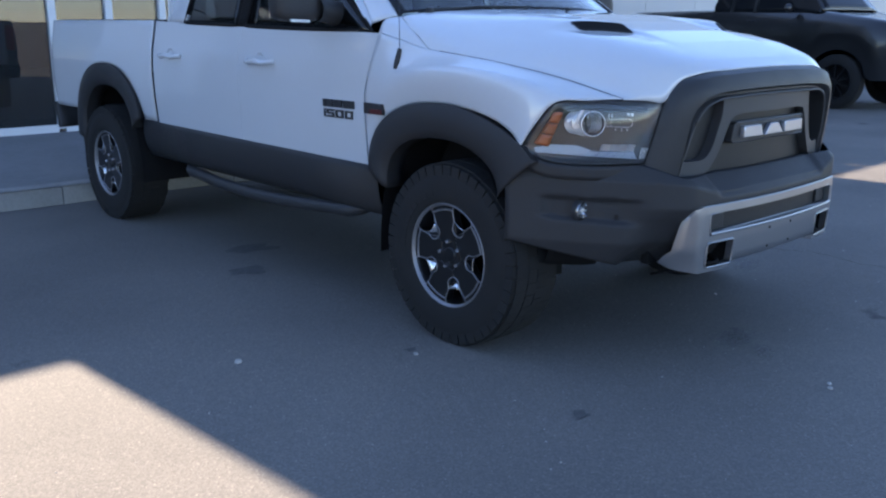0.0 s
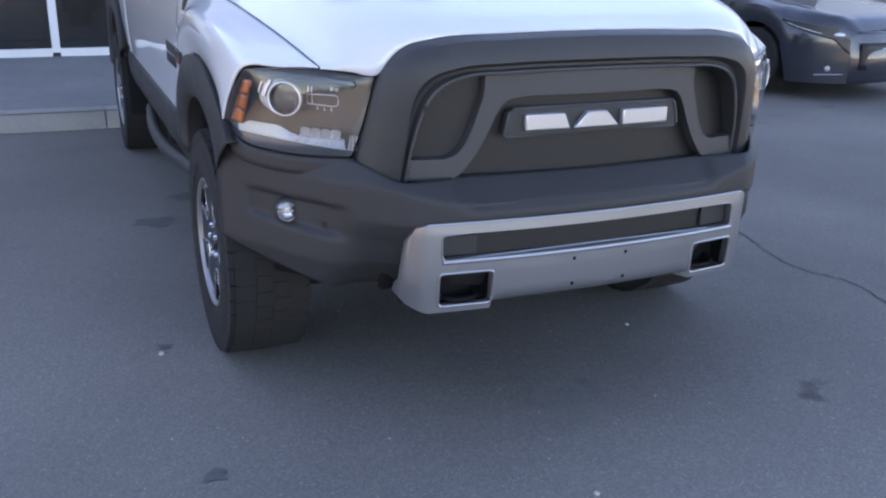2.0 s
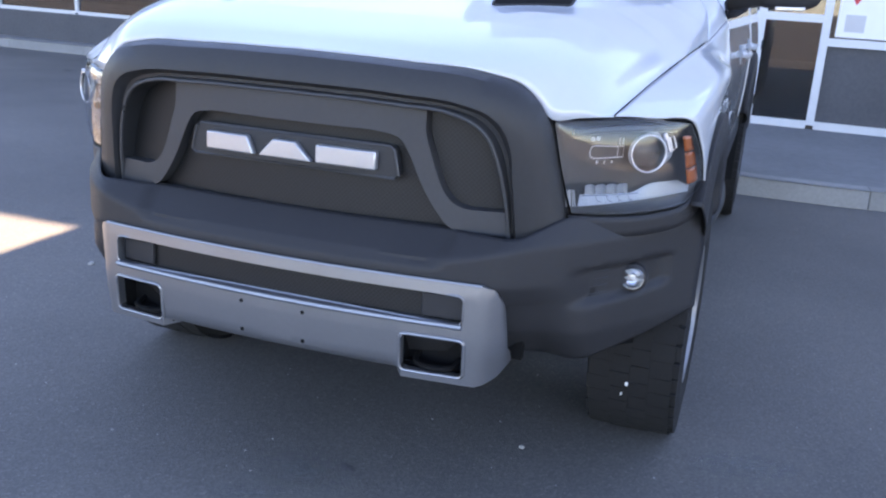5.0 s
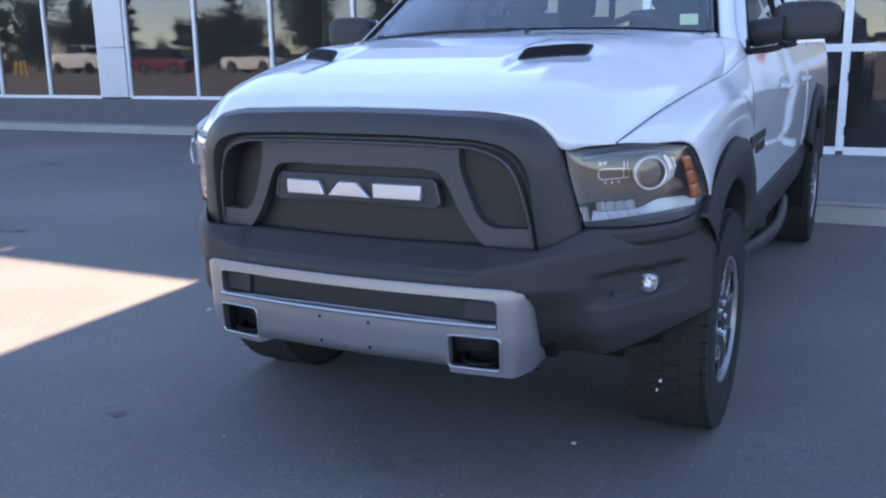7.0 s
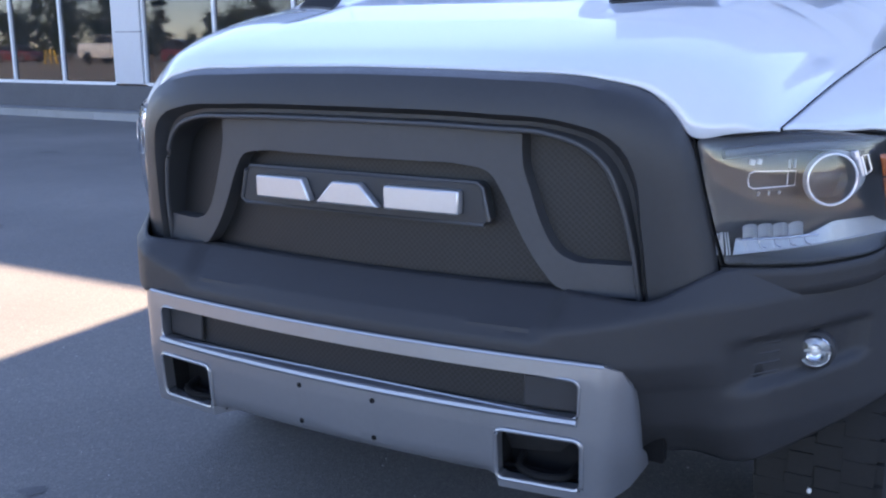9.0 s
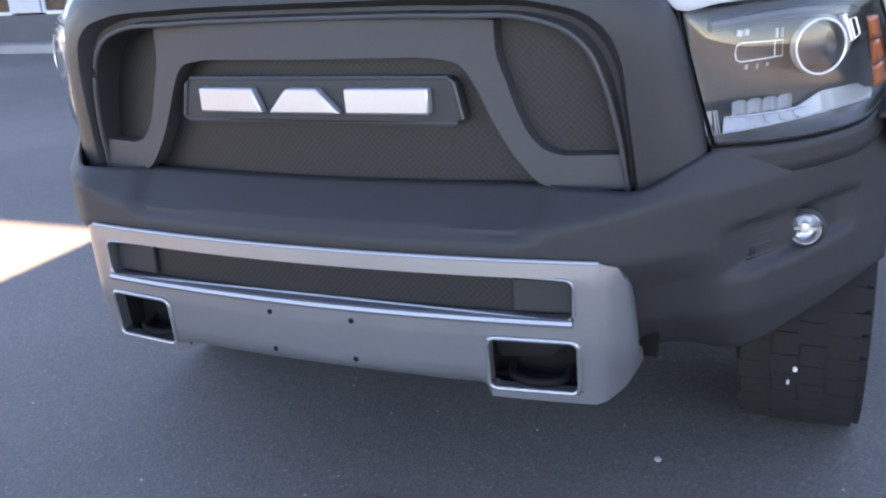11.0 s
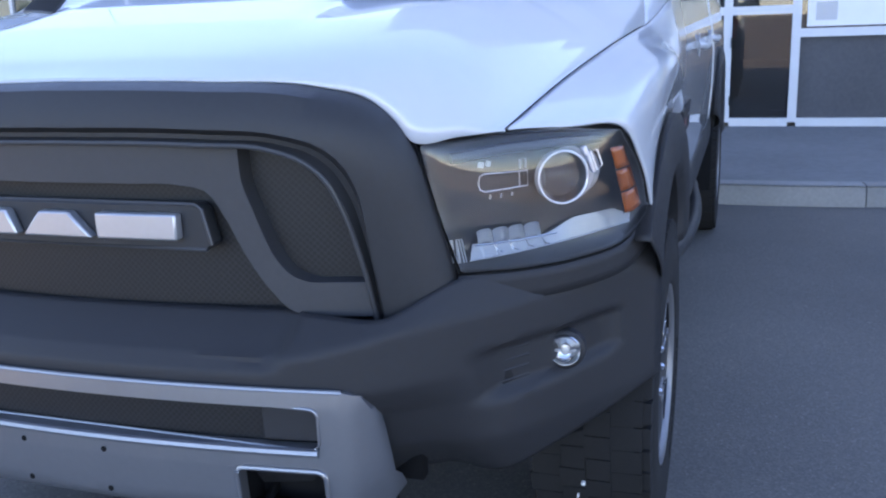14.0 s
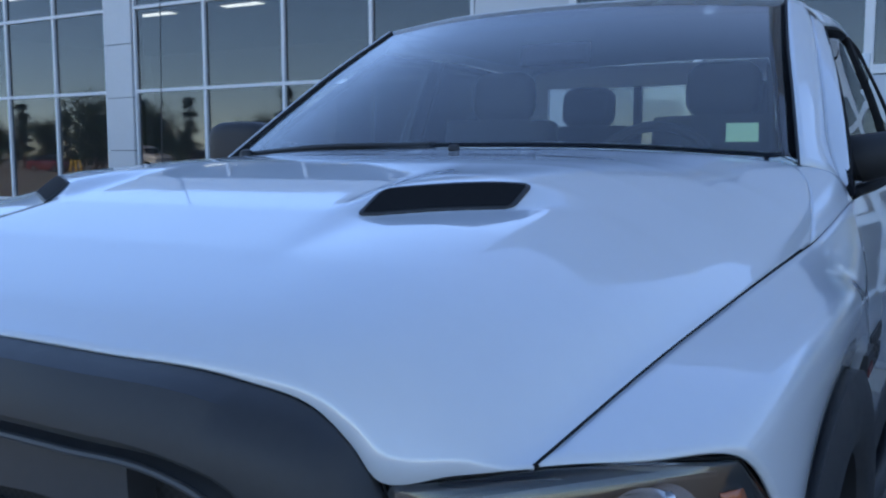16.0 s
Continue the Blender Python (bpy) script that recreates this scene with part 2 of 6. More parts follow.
def sheet(at, nu, nv):
    """Vertices and quads of a surface at(u, v)."""
    vs = [tuple(at(i / nu, j / nv)) for j in range(nv + 1) for i in range(nu + 1)]
    fs = [(j * (nu + 1) + i, j * (nu + 1) + i + 1, (j + 1) * (nu + 1) + i + 1, (j + 1) * (nu + 1) + i)
          for j in range(nv) for i in range(nu)]
    return vs, fs


def flip(vf):
    """The mirror image across the middle of a vehicle."""
    return [(-x, y, z) for x, y, z in vf[0]], [tuple(reversed(f)) for f in vf[1]]


def join(*vfs):
    vs, fs = [], []
    for v, f in vfs:
        k = len(vs)
        vs += list(v)
        fs += [tuple(i + k for i in q) for q in f]
    return vs, fs


def box(x0, x1, y0, y1, z0, z1):
    v = [(x, y, z) for z in (z0, z1) for y in (y0, y1) for x in (x0, x1)]
    return v, [(0, 2, 3, 1), (4, 5, 7, 6), (0, 1, 5, 4), (2, 6, 7, 3), (0, 4, 6, 2), (1, 3, 7, 5)]


def slab(outline, y0, y1, bow=0.0):
    """A plate: an outline in x and z, from y0 (front) to y1; bow curves it back towards its ends."""
    n = len(outline)
    v = [(x, y0 + bow * x * x, z) for x, z in outline] + [(x, y1 + bow * x * x, z) for x, z in outline]
    return v, [tuple(range(n)), tuple(reversed(range(n, 2 * n)))] + [(i, n + i, n + (i + 1) % n, (i + 1) % n) for i in range(n)]


def tube(path, r, sides=8, closed=False):
    """A round bar along points."""
    p = [Vector(q) for q in path]
    vs, fs, n = [], [], len(p)
    for i, q in enumerate(p):
        a, b = (p[i - 1], p[(i + 1) % n]) if closed else (p[max(i - 1, 0)], p[min(i + 1, n - 1)])
        d = (b - a).normalized()
        s = d.cross(Vector((0, 0, 1)) if abs(d.z) < 0.9 else Vector((1, 0, 0))).normalized()
        u = s.cross(d)
        rr = r(i / (n - 1)) if callable(r) else r
        vs += [tuple(q + rr * (math.cos(k * math.tau / sides) * s + math.sin(k * math.tau / sides) * u)) for k in range(sides)]
    for i in range(n if closed else n - 1):
        for k in range(sides):
            j, k2 = (i + 1) % n, (k + 1) % sides
            fs.append((i * sides + k, i * sides + k2, j * sides + k2, j * sides + k))
    if not closed:
        fs += [tuple(reversed(range(sides))), tuple(range((n - 1) * sides, n * sides))]
    return vs, fs


def lathe(profile, sides, m=None):
    """A turned shape: (radius, height) pairs round the z axis, placed by m."""
    vs, fs, n = [], [], len(profile)
    for k in range(sides):
        a = k * math.tau / sides
        vs += [(r * math.cos(a), r * math.sin(a), h) for r, h in profile]
    for k in range(sides):
        k2 = (k + 1) % sides
        fs += [(k * n + i, k2 * n + i, k2 * n + i + 1, k * n + i + 1) for i in range(n - 1)]
    if m is not None:
        vs = [tuple(m @ Vector(v)) for v in vs]
    return vs, fs


def placed(vf, m):
    return [tuple(m @ Vector(v)) for v in vf[0]], vf[1]


def mesh(name, vf, material, smooth=True, bevel=0.0, thick=0.0, segments=2):
    me = bpy.data.meshes.new(name)
    me.from_pydata(vf[0], [], vf[1])
    bm = bmesh.new()
    bm.from_mesh(me)
    bmesh.ops.remove_doubles(bm, verts=bm.verts, dist=1e-5)
    bmesh.ops.recalc_face_normals(bm, faces=bm.faces)
    bm.to_mesh(me)
    bm.free()
    me.materials.append(material)
    if smooth:
        me.shade_smooth()
        me.set_sharp_from_angle(angle=radians(38))
    return me


def dress(ob, bevel=0.0, thick=0.0, segments=2):
    if thick:
        s = ob.modifiers.new("thickness", "SOLIDIFY")
        s.thickness, s.offset = thick, 0.0
    if bevel:
        b = ob.modifiers.new("edges", "BEVEL")
        b.width, b.segments, b.limit_method, b.angle_limit = bevel, segments, "ANGLE", radians(35)
    return ob


def part(name, vf, material, parent, label="", bevel=0.0, thick=0.0, smooth=True, shadow=True):
    """One mesh object under a thing or a part; coordinates are those of the world."""
    ob = new(name, mesh(name, vf, material, smooth))
    ob.parent = parent
    if parent.parent is None:
        ob.matrix_parent_inverse = Matrix.Translation(-parent.location)
    if label:
        tagged(ob, label)
    if not shadow:
        ob.visible_shadow = False
    return dress(ob, bevel, thick)


def thing(name, at, label, category, group="", kind=""):
    """An Empty at a thing's base, the parent of its parts."""
    ob = new(name)
    ob.location = at
    ob.empty_display_size = 0.2
    return tagged(ob, label, category, group, kind)


def single(name, vf, material, label, category, group="", kind="", bevel=0.0, thick=0.0, smooth=True):
    return tagged(dress(new(name, mesh(name, vf, material, smooth)), bevel, thick), label, category, group, kind)


# ---- pickup truck: body shapes ----
WB = 3.57                                  # wheelbase
AXLE_F, AXLE_R = 0.985, 1.005 + WB
HUB_Z, TYRE_R = 0.405, 0.412

HOOD_FRONT = [(0, 0.080, 1.227), (0.30, 0.090, 1.221), (0.50, 0.114, 1.208), (0.585, 0.132, 1.184),
              (0.625, 0.143, 1.146), (0.649, 0.151, 1.112), (0.72, 0.195, 1.115), (0.787, 0.246, 1.119)]
HOOD_REAR = [(0, 1.366, 1.465), (0.5, 1.396, 1.457), (0.75, 1.454, 1.439), (0.835, 1.474, 1.424),
             (0.875, 1.40, 1.392), (0.902, 1.29, 1.340), (0.915, 1.20, 1.283)]
SEAM = [(0.787, 0.246, 1.119), (0.838, 0.50, 1.186), (0.882, 0.82, 1.240), (0.915, 1.20, 1.283)]


def lens_y(x):
    d = x - 0.65
    return 0.150 + 0.35 * d + 2.35 * d * d


def bumper_y(x):
    a = abs(x)
    return -0.015 + 0.13 * a * a + 1.72 * max(0.0, a - 0.58) ** 1.5


def side_x(z):
    """Half width of the body at a height, from sill to belt line."""
    return float(np.interp(z, [0.45, 0.62, 0.74, 0.95, 1.12, 1.22, 1.30, 1.40],
                           [0.92, 0.955, 0.972, 0.988, 0.990, 0.982, 0.966, 0.948]))


def arch(s, cy, half_back, half_front, top, low_front, low_back):
    """Wheel-arch outline, s from front to back: y and z."""
    a = math.pi * (1 - s)
    c, k = math.cos(a), math.sin(a)
    low = low_front if c < 0 else low_back
    half = half_front if c < 0 else half_back
    e = 1.02 if c < 0 else 0.86
    return cy + half * math.copysign(abs(c) ** e, c), low + (top - low) * abs(k) ** e


HOOD_SPINE = ([0.08, 0.15, 0.33, 0.50, 0.70, 0.90, 1.10, 1.37], [1.227, 1.262, 1.320, 1.364, 1.404, 1.433, 1.452, 1.465])


def smooth(t):
    t = min(1.0, max(0.0, t))
    return t * t * (3 - 2 * t)


def vent_line(x):
    """Front edge of a hood vent in the plan."""
    return 0.514 + 0.60 * (x - 0.370)


def hood_point(u, v):
    s = abs(u)
    f, b, e = spline(HOOD_FRONT, s), spline(HOOD_REAR, s), spline(SEAM, v)
    g = 1 - (1 - v) ** 1.45
    p = f + (b - f) * v
    p[2] = f[2] + (b[2] - f[2]) * g
    lin = np.asarray(HOOD_FRONT[-1]) + (np.asarray(HOOD_REAR[-1]) - np.asarray(HOOD_FRONT[-1])) * v
    lin[2] = HOOD_FRONT[-1][2] + (HOOD_REAR[-1][2] - HOOD_FRONT[-1][2]) * g
    p += (e - lin) * s**3
    # full crown: nearly flat across, then a round shoulder down to the seam
    x, y = p[0], p[1]
    edge = spline(SEAM, (y - 0.246) / 0.954)
    crown = edge[2] + (np.interp(y, *HOOD_SPINE) - edge[2]) * (1 - min(1.0, x / edge[0]) ** float(np.interp(y, (0.25, 0.75), (8.0, 5.6))))
    nose = 1 - math.exp(-max(0.0, y - f[1]) / 0.045)
    tail = smooth((b[1] - y) / 0.45)
    p[2] += nose * tail * (crown - p[2]) * smooth((1 - s) / 0.10)
    # the hood dips in front of each vent and stands up behind it
    q = (y - vent_line(x)) / 0.064
    lean = 0.10 * max(0.0, -q) * 0.064
    across = 1 / (1 + math.exp(-(x - 0.352 - lean) / 0.010)) / (1 + math.exp((x - 0.610) / 0.022))
    if q < 0:
        h = -0.013 * math.exp(-(q * 0.064 / 0.17) ** 2)
    else:
        h = -0.013 + 0.031 * (0.7 * q + 0.3 * smooth(q))
        if q > 1:
            h = 0.018 * math.exp(-((q - 1) * 0.064 / 0.20) ** 2)
    hollow = 0.008 * math.exp(-((x - 0.74) / 0.06) ** 2) * math.exp(-((y - 0.90) / 0.22) ** 2)
    p[2] += h * across - hollow
    if u < 0:
        p[0] = -p[0]
    return p


def hood_height(x, y):
    """Height of the hood above a place of the plan."""
    v = (y - 0.11) / 1.08
    s = 0.5
    for _ in range(7):
        lo, hi = 0.0, 1.0
        for _ in range(12):
            s = 0.5 * (lo + hi)
            lo, hi = (s, hi) if hood_point(s, v)[0] < abs(x) else (lo, s)
        v = min(1.0, max(0.0, v + 0.8 * (y - hood_point(s, v)[1])))
    return float(hood_point(s, v)[2])


def build_truck():
    t = thing("pickup_truck", (0, 2.75, 0), "white crew-cab pickup truck with black mouldings, parked on asphalt", "pickup truck")

    # hood, with the two black vents in it
    hood = part("hood", sheet(lambda a, b: hood_point(2 * a - 1, b), 160, 110), WHITE, t, "glossy white hood with two raised ridges", thick=0.006)
    # heights of the hood under a vent, along its length and across it
    vent_x = lambda a, w: 0.366 + 0.206 * a + 0.007 * w
    vent_y = lambda a, w: vent_line(0.366 + 0.206 * a) + 0.063 * w
    under = np.array([[hood_height(vent_x(i / 10, j / 6), vent_y(i / 10, j / 6)) for j in range(7)] for i in range(11)])
    for side in (1, -1):
        def vent_at(u, v, lift):
            corner = 1 - 0.10 * (1 - math.sqrt(max(0, 1 - max(0, (abs(2 * v - 1) - 0.5) / 0.5) ** 2)))
            a = 0.5 + (u - 0.5) * corner
            row = [np.interp(a * 10, range(11), under[:, j]) for j in range(7)]
            return np.array([side * vent_x(a, v), vent_y(a, v) - 0.4 * lift, float(np.interp(v * 6, range(7), row)) + lift])
        vent = part("hood_vent", sheet(lambda u, v: vent_at(u, v, 0.0045), 24, 12), SATIN, t, "black plastic hood vent", thick=0.003)
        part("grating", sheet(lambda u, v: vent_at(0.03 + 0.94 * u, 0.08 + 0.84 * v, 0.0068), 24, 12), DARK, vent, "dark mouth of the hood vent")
        line = [spline(SEAM, k / 40) + np.array([0, 0, 0.001]) for k in range(41)]
        gap = tube(line, lambda s: 0.0034 if s < 0.93 else 0.0034 * (1.02 - s) / 0.09, 6)
        part("hood_gap", gap if side > 0 else flip(gap), DARK, t)
        # washer nozzle
        if side > 0:
            part("washer_nozzle", placed(lathe([(0.0, 0.014), (0.011, 0.012), (0.015, 0)], 10), pose(0.105, 1.275, 1.462)), BLACK, t)

    # fenders
    tip = (1.006, 0.572, 0.920)
    lampedge = [tip, (0.992, 0.505, 1.020), (0.962, 0.432, 1.106), (0.875, 0.332, 1.116), (0.787, 0.248, 1.120)]
    seamtop = [tuple(spline(SEAM, k / 14) + np.array([0.002, 0.001, 0.0])) for k in range(15)] + [(0.930, 1.30, 1.306), (0.942, 1.40, 1.332), (0.950, 1.50, 1.352)]

    def fender(u, v):
        yb, zb = arch(u, 1.035, 0.49, 0.455, 1.063, 0.92, 0.735)
        low = np.array([1.006 - 0.03 * u, yb, zb])
        top = spline(seamtop, u)
        front = spline(lampedge, v)
        l0, l1 = np.array([0.975, 1.575, 0.735]), np.array([0.950, 1.50, 1.352])
        zz = 0.735 + (1.352 - 0.735) * v
        back = np.array([side_x(zz), 1.575 - 0.075 * max(0, v - 0.55) / 0.45, zz])
        low0, low1 = np.array([1.006, arch(0, 1.035, 0.49, 0.455, 1.063, 0.92, 0.735)[0], 0.92]), np.array([0.976, 1.535, 0.735])
        p = ((1 - v) * low + v * top + (1 - u) * front + u * back
             - ((1 - u) * (1 - v) * low0 + u * (1 - v) * low1 + (1 - u) * v * top * 0 + (1 - u) * v * np.asarray(seamtop[0]) + u * v * l1))
        swell = 0.034 * math.sin(math.pi * min(1, v)) ** 1.0 * math.sin(math.pi * u)
        p[0] += swell * 0.75
        p[2] += swell * 0.25
        return p
    for f in (lambda q: q, flip):
        fend = part("front_fender", f(sheet(fender, 40, 26)), WHITE, t, thick=0.006)
        rear = [tuple(spline(HOOD_REAR, 1 - 0.278 * k / 10) + np.array([0.001, 0.001, -0.001])) for k in range(11)]
        shelf = coons([rear[0]] + [tuple(spline(seamtop, 0.795 + 0.205 * k / 8) + np.array([0.001, 0, -0.001])) for k in range(1, 8)] + [(0.951, 1.51, 1.353)], [rear[-1], tuple((np.array(rear[-1]) + (0.848, 1.51, 1.424)) / 2), (0.848, 1.51, 1.424)],
                      rear, [(0.951, 1.51, 1.353), (0.918, 1.51, 1.405), (0.848, 1.51, 1.424)])
        part("fender_shelf", f(sheet(shelf, 12, 20)), WHITE, fend, thick=0.006)

    # doors
    def panel(y0, y1, low, high, bulge=0.0):
        def at(u, v):
            ya = y0 if y0 > 2 else y0 - 0.080 * max(0, v - 0.55) / 0.45
            y = ya + (y1 - ya) * u
            z = low(y) + (high(y) - low(y)) * v
            return np.array([side_x(z) + bulge * math.sin(math.pi * v), y, z])
        # skin, and flanges turned in along both upright edges
        turn_in = lambda u: sheet(lambda a, v: at(u, v) + np.array([-0.022 * a, 0, 0]), 1, 22)
        return join(sheet(at, 26, 22), turn_in(0.0), turn_in(1.0))
    sill = lambda y: 0.735 + 0.011 * (y - 1.55)
    belt = lambda y: 1.352 + 0.022 * (y - 1.5)
    for f, sd in ((lambda q: q, 1), (flip, -1)):
        for name, y0, y1, hy in (("front_door", 1.581, 2.7175, 2.49), ("rear_door", 2.7205, 3.775, 3.53)):
            door = part(name, f(panel(y0, y1, sill, belt)), WHITE, t, "white door panel")
            hx0 = side_x(1.19)
            grip = [(hx0 + 0.004 + 0.034 * math.sin(math.pi * k / 12) ** 0.5, hy - 0.135 + 0.27 * k / 12, 1.192 + 0.004 * math.cos(k)) for k in range(13)]
            part("door_handle", f(tube(grip, 0.014, 8)), WHITE, door)
            part("handle_cup", f(placed(lathe([(0.05, 0.0), (0.042, -0.006), (0.0, -0.012)], 20), pose(hx0 + 0.004, hy, 1.19, 0, 90, 0))), WHITE, door)
        part("door_gap", f(sheet(lambda u, v: np.array([side_x(0.74 + 0.62 * v) - 0.012, 2.705 + 0.03 * u, 0.74 + 0.62 * v]), 1, 16)), DARK, t)
        part("door_gap", f(sheet(lambda u, v: np.array([side_x(0.74 + 0.60 * v) - 0.013, 1.564 - 0.078 * max(0, v - 0.55) / 0.45 + 0.03 * u, 0.74 + 0.60 * v]), 1, 16)), DARK, t)
        # bed side with its wheel arch
        def bed(u, v):
            y = 3.805 + (5.52 - 3.805) * u
            d = (y - 4.53) / 0.545
            low = 0.765 if abs(d) >= 1 else 0.765 + 0.352 * (1 - abs(d) ** 2.3) ** 0.62
            z = low + (1.405 - low) * v
            return np.array([side_x(z) - 0.02 * max(0, u - 0.9), y, z])
        part("bed_side", f(sheet(bed, 72, 16)), WHITE, t, thick=0.008)
        # black flares
        for cy, hb, hf, top, lf, lb, r0 in ((1.035, 0.49, 0.455, 1.063, 0.80, 0.735, 0.09), (4.52, 0.535, 0.52, 1.117, 0.765, 0.60, 0.09)):
            def flare(u, v):
                yb, zb = arch(u, cy, hb, hf, top, lf, lb)
                inn = Vector((cy + 0.02 - yb, HUB_Z - zb)).normalized()
                front = max(0.0, math.cos(math.pi * u)) if cy < 2 else 0.0
                w = 0.148 * v - 0.115 * (1 - v) * front * (1 - math.sin(math.pi * u) ** 0.78)
                xo = 1.000 + 0.026 * math.sin(math.pi * min(1, 0.15 + v * 0.75)) + (0.0 if v < 0.999 else -0.01)
                return np.array([xo, yb + inn.x * w, zb + inn.y * w])
            rows = sheet(flare, 40, 8)
            lip = sheet(lambda u, v: flare(u, 1.0) + np.array([-0.10 * v, 0, 0]), 40, 2)
            back = sheet(lambda u, v: flare(u, 0.0) + np.array([-0.03 * v, 0, 0]), 40, 1)
            part("wheel_arch_flare", f(join(rows, lip, back)), BLACK, t, "black textured wheel-arch flare", thick=0.004)
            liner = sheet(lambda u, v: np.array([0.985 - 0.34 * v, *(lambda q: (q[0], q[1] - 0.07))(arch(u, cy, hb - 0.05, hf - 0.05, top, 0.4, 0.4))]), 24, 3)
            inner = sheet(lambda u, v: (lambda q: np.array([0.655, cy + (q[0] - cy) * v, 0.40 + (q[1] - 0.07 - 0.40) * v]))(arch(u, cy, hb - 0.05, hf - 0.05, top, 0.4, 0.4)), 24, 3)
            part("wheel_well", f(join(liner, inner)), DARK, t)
        # rocker and tubular side step
        rocker = [(0.972, 0.735), (0.978, 0.69), (0.968, 0.58), (0.93, 0.50), (0.80, 0.47)]
        part("rocker_panel", f(sheet(lambda u, v: (lambda q: np.array([q[0], 1.50 + 2.50 * u, q[1] + 0.011 * (2.5 * u)]))(spline(rocker, v)), 4, 12)), BLACK, t, thick=0.006)
        step = [(0.80, 1.70, 0.52), (0.90, 1.78, 0.475), (0.925, 1.95, 0.465), (0.925, 3.35, 0.465), (0.90, 3.52, 0.475), (0.80, 3.62, 0.52)]
        part("side_step", f(tube([spline(step, k / 40) for k in range(41)], 0.034, 10)), SATIN, t, "black tubular side step")
        # mud flap behind the rear wheel
        part("mud_flap", f(placed(box(-0.13, 0.13, -0.008, 0.008, -0.17, 0.17), pose(0.86, 5.03, 0.50, -6))), BLACK, t, bevel=0.01)

    build_cab(t)
    build_front(t)
    build_lamps(t)
    for y in (AXLE_F, AXLE_R):
        for sd in (1, -1):
            build_wheel(t, sd, y)
    build_badges(t)
    for x, y, z, r in ((0.864, 0.591, 0.28, 0.005), (0.85, 0.602, 0.24, 0.003)):
        part("tyre_sticker", placed(lathe([(0.0, 0.006), (r, 0.006), (r, -0.004)], 10), pose(x, y, z, 90 + 18)), POSTER, t, "small white tyre sticker")

    # bed: cover, tailgate, rear bumper, tail lamps
    part("bed_cover", box(-0.90, 0.90, 3.80, 5.50, 1.385, 1.412), BLACK, t, "black soft bed cover", bevel=0.008)
    part("tailgate", box(-0.84, 0.84, 5.47, 5.54, 0.78, 1.39), WHITE, t, bevel=0.015)
    part("bed_front_wall", box(-0.92, 0.92, 3.80, 3.83, 0.80, 1.38), WHITE, t)
    part("rear_bumper", sheet(lambda u, v: np.array([(2 * u - 1) * 0.97, 5.66 - 0.10 * abs(2 * u - 1) ** 4 - 0.03 * math.cos(math.pi * v), 0.58 + 0.20 * v]), 24, 8), BLACK, t, thick=0.05)
    for f in (lambda q: q, flip):
        part("tail_lamp", f(box(0.85, 0.962, 5.44, 5.535, 0.98, 1.34)), REDLENS, t, "red tail lamp", bevel=0.02)
    # underside
    under = part("chassis", join(box(-0.42, -0.32, 0.25, 5.45, 0.42, 0.56), box(0.32, 0.42, 0.25, 5.45, 0.42, 0.56),
                                 box(-0.90, 0.90, 1.50, 3.78, 0.52, 0.70), box(-0.86, 0.86, 3.8, 5.45, 0.62, 0.80),
                                 box(-0.30, 0.30, 0.55, 1.5, 0.46, 0.9)), DARK, t, "dark frame rails and floor pan")
    part("front_axle", tube([(-0.75, AXLE_F, HUB_Z), (0.75, AXLE_F, HUB_Z)], 0.045, 10), DARK, under)
    part("rear_axle", join(tube([(-0.75, AXLE_R, HUB_Z), (0.75, AXLE_R, HUB_Z)], 0.05, 10), placed(lathe([(0.0, -0.14), (0.12, -0.10), (0.15, 0), (0.12, 0.10), (0.0, 0.14)], 14), pose(0, AXLE_R, HUB_Z))), DARK, under)
    part("engine_bay_lining", box(-0.55, 0.55, 1.14, 1.20, 0.70, 1.30), DARK, t)
    part("engine_bay_lining", box(-0.55, 0.55, 0.40, 0.44, 0.60, 1.05), DARK, t)
    return t


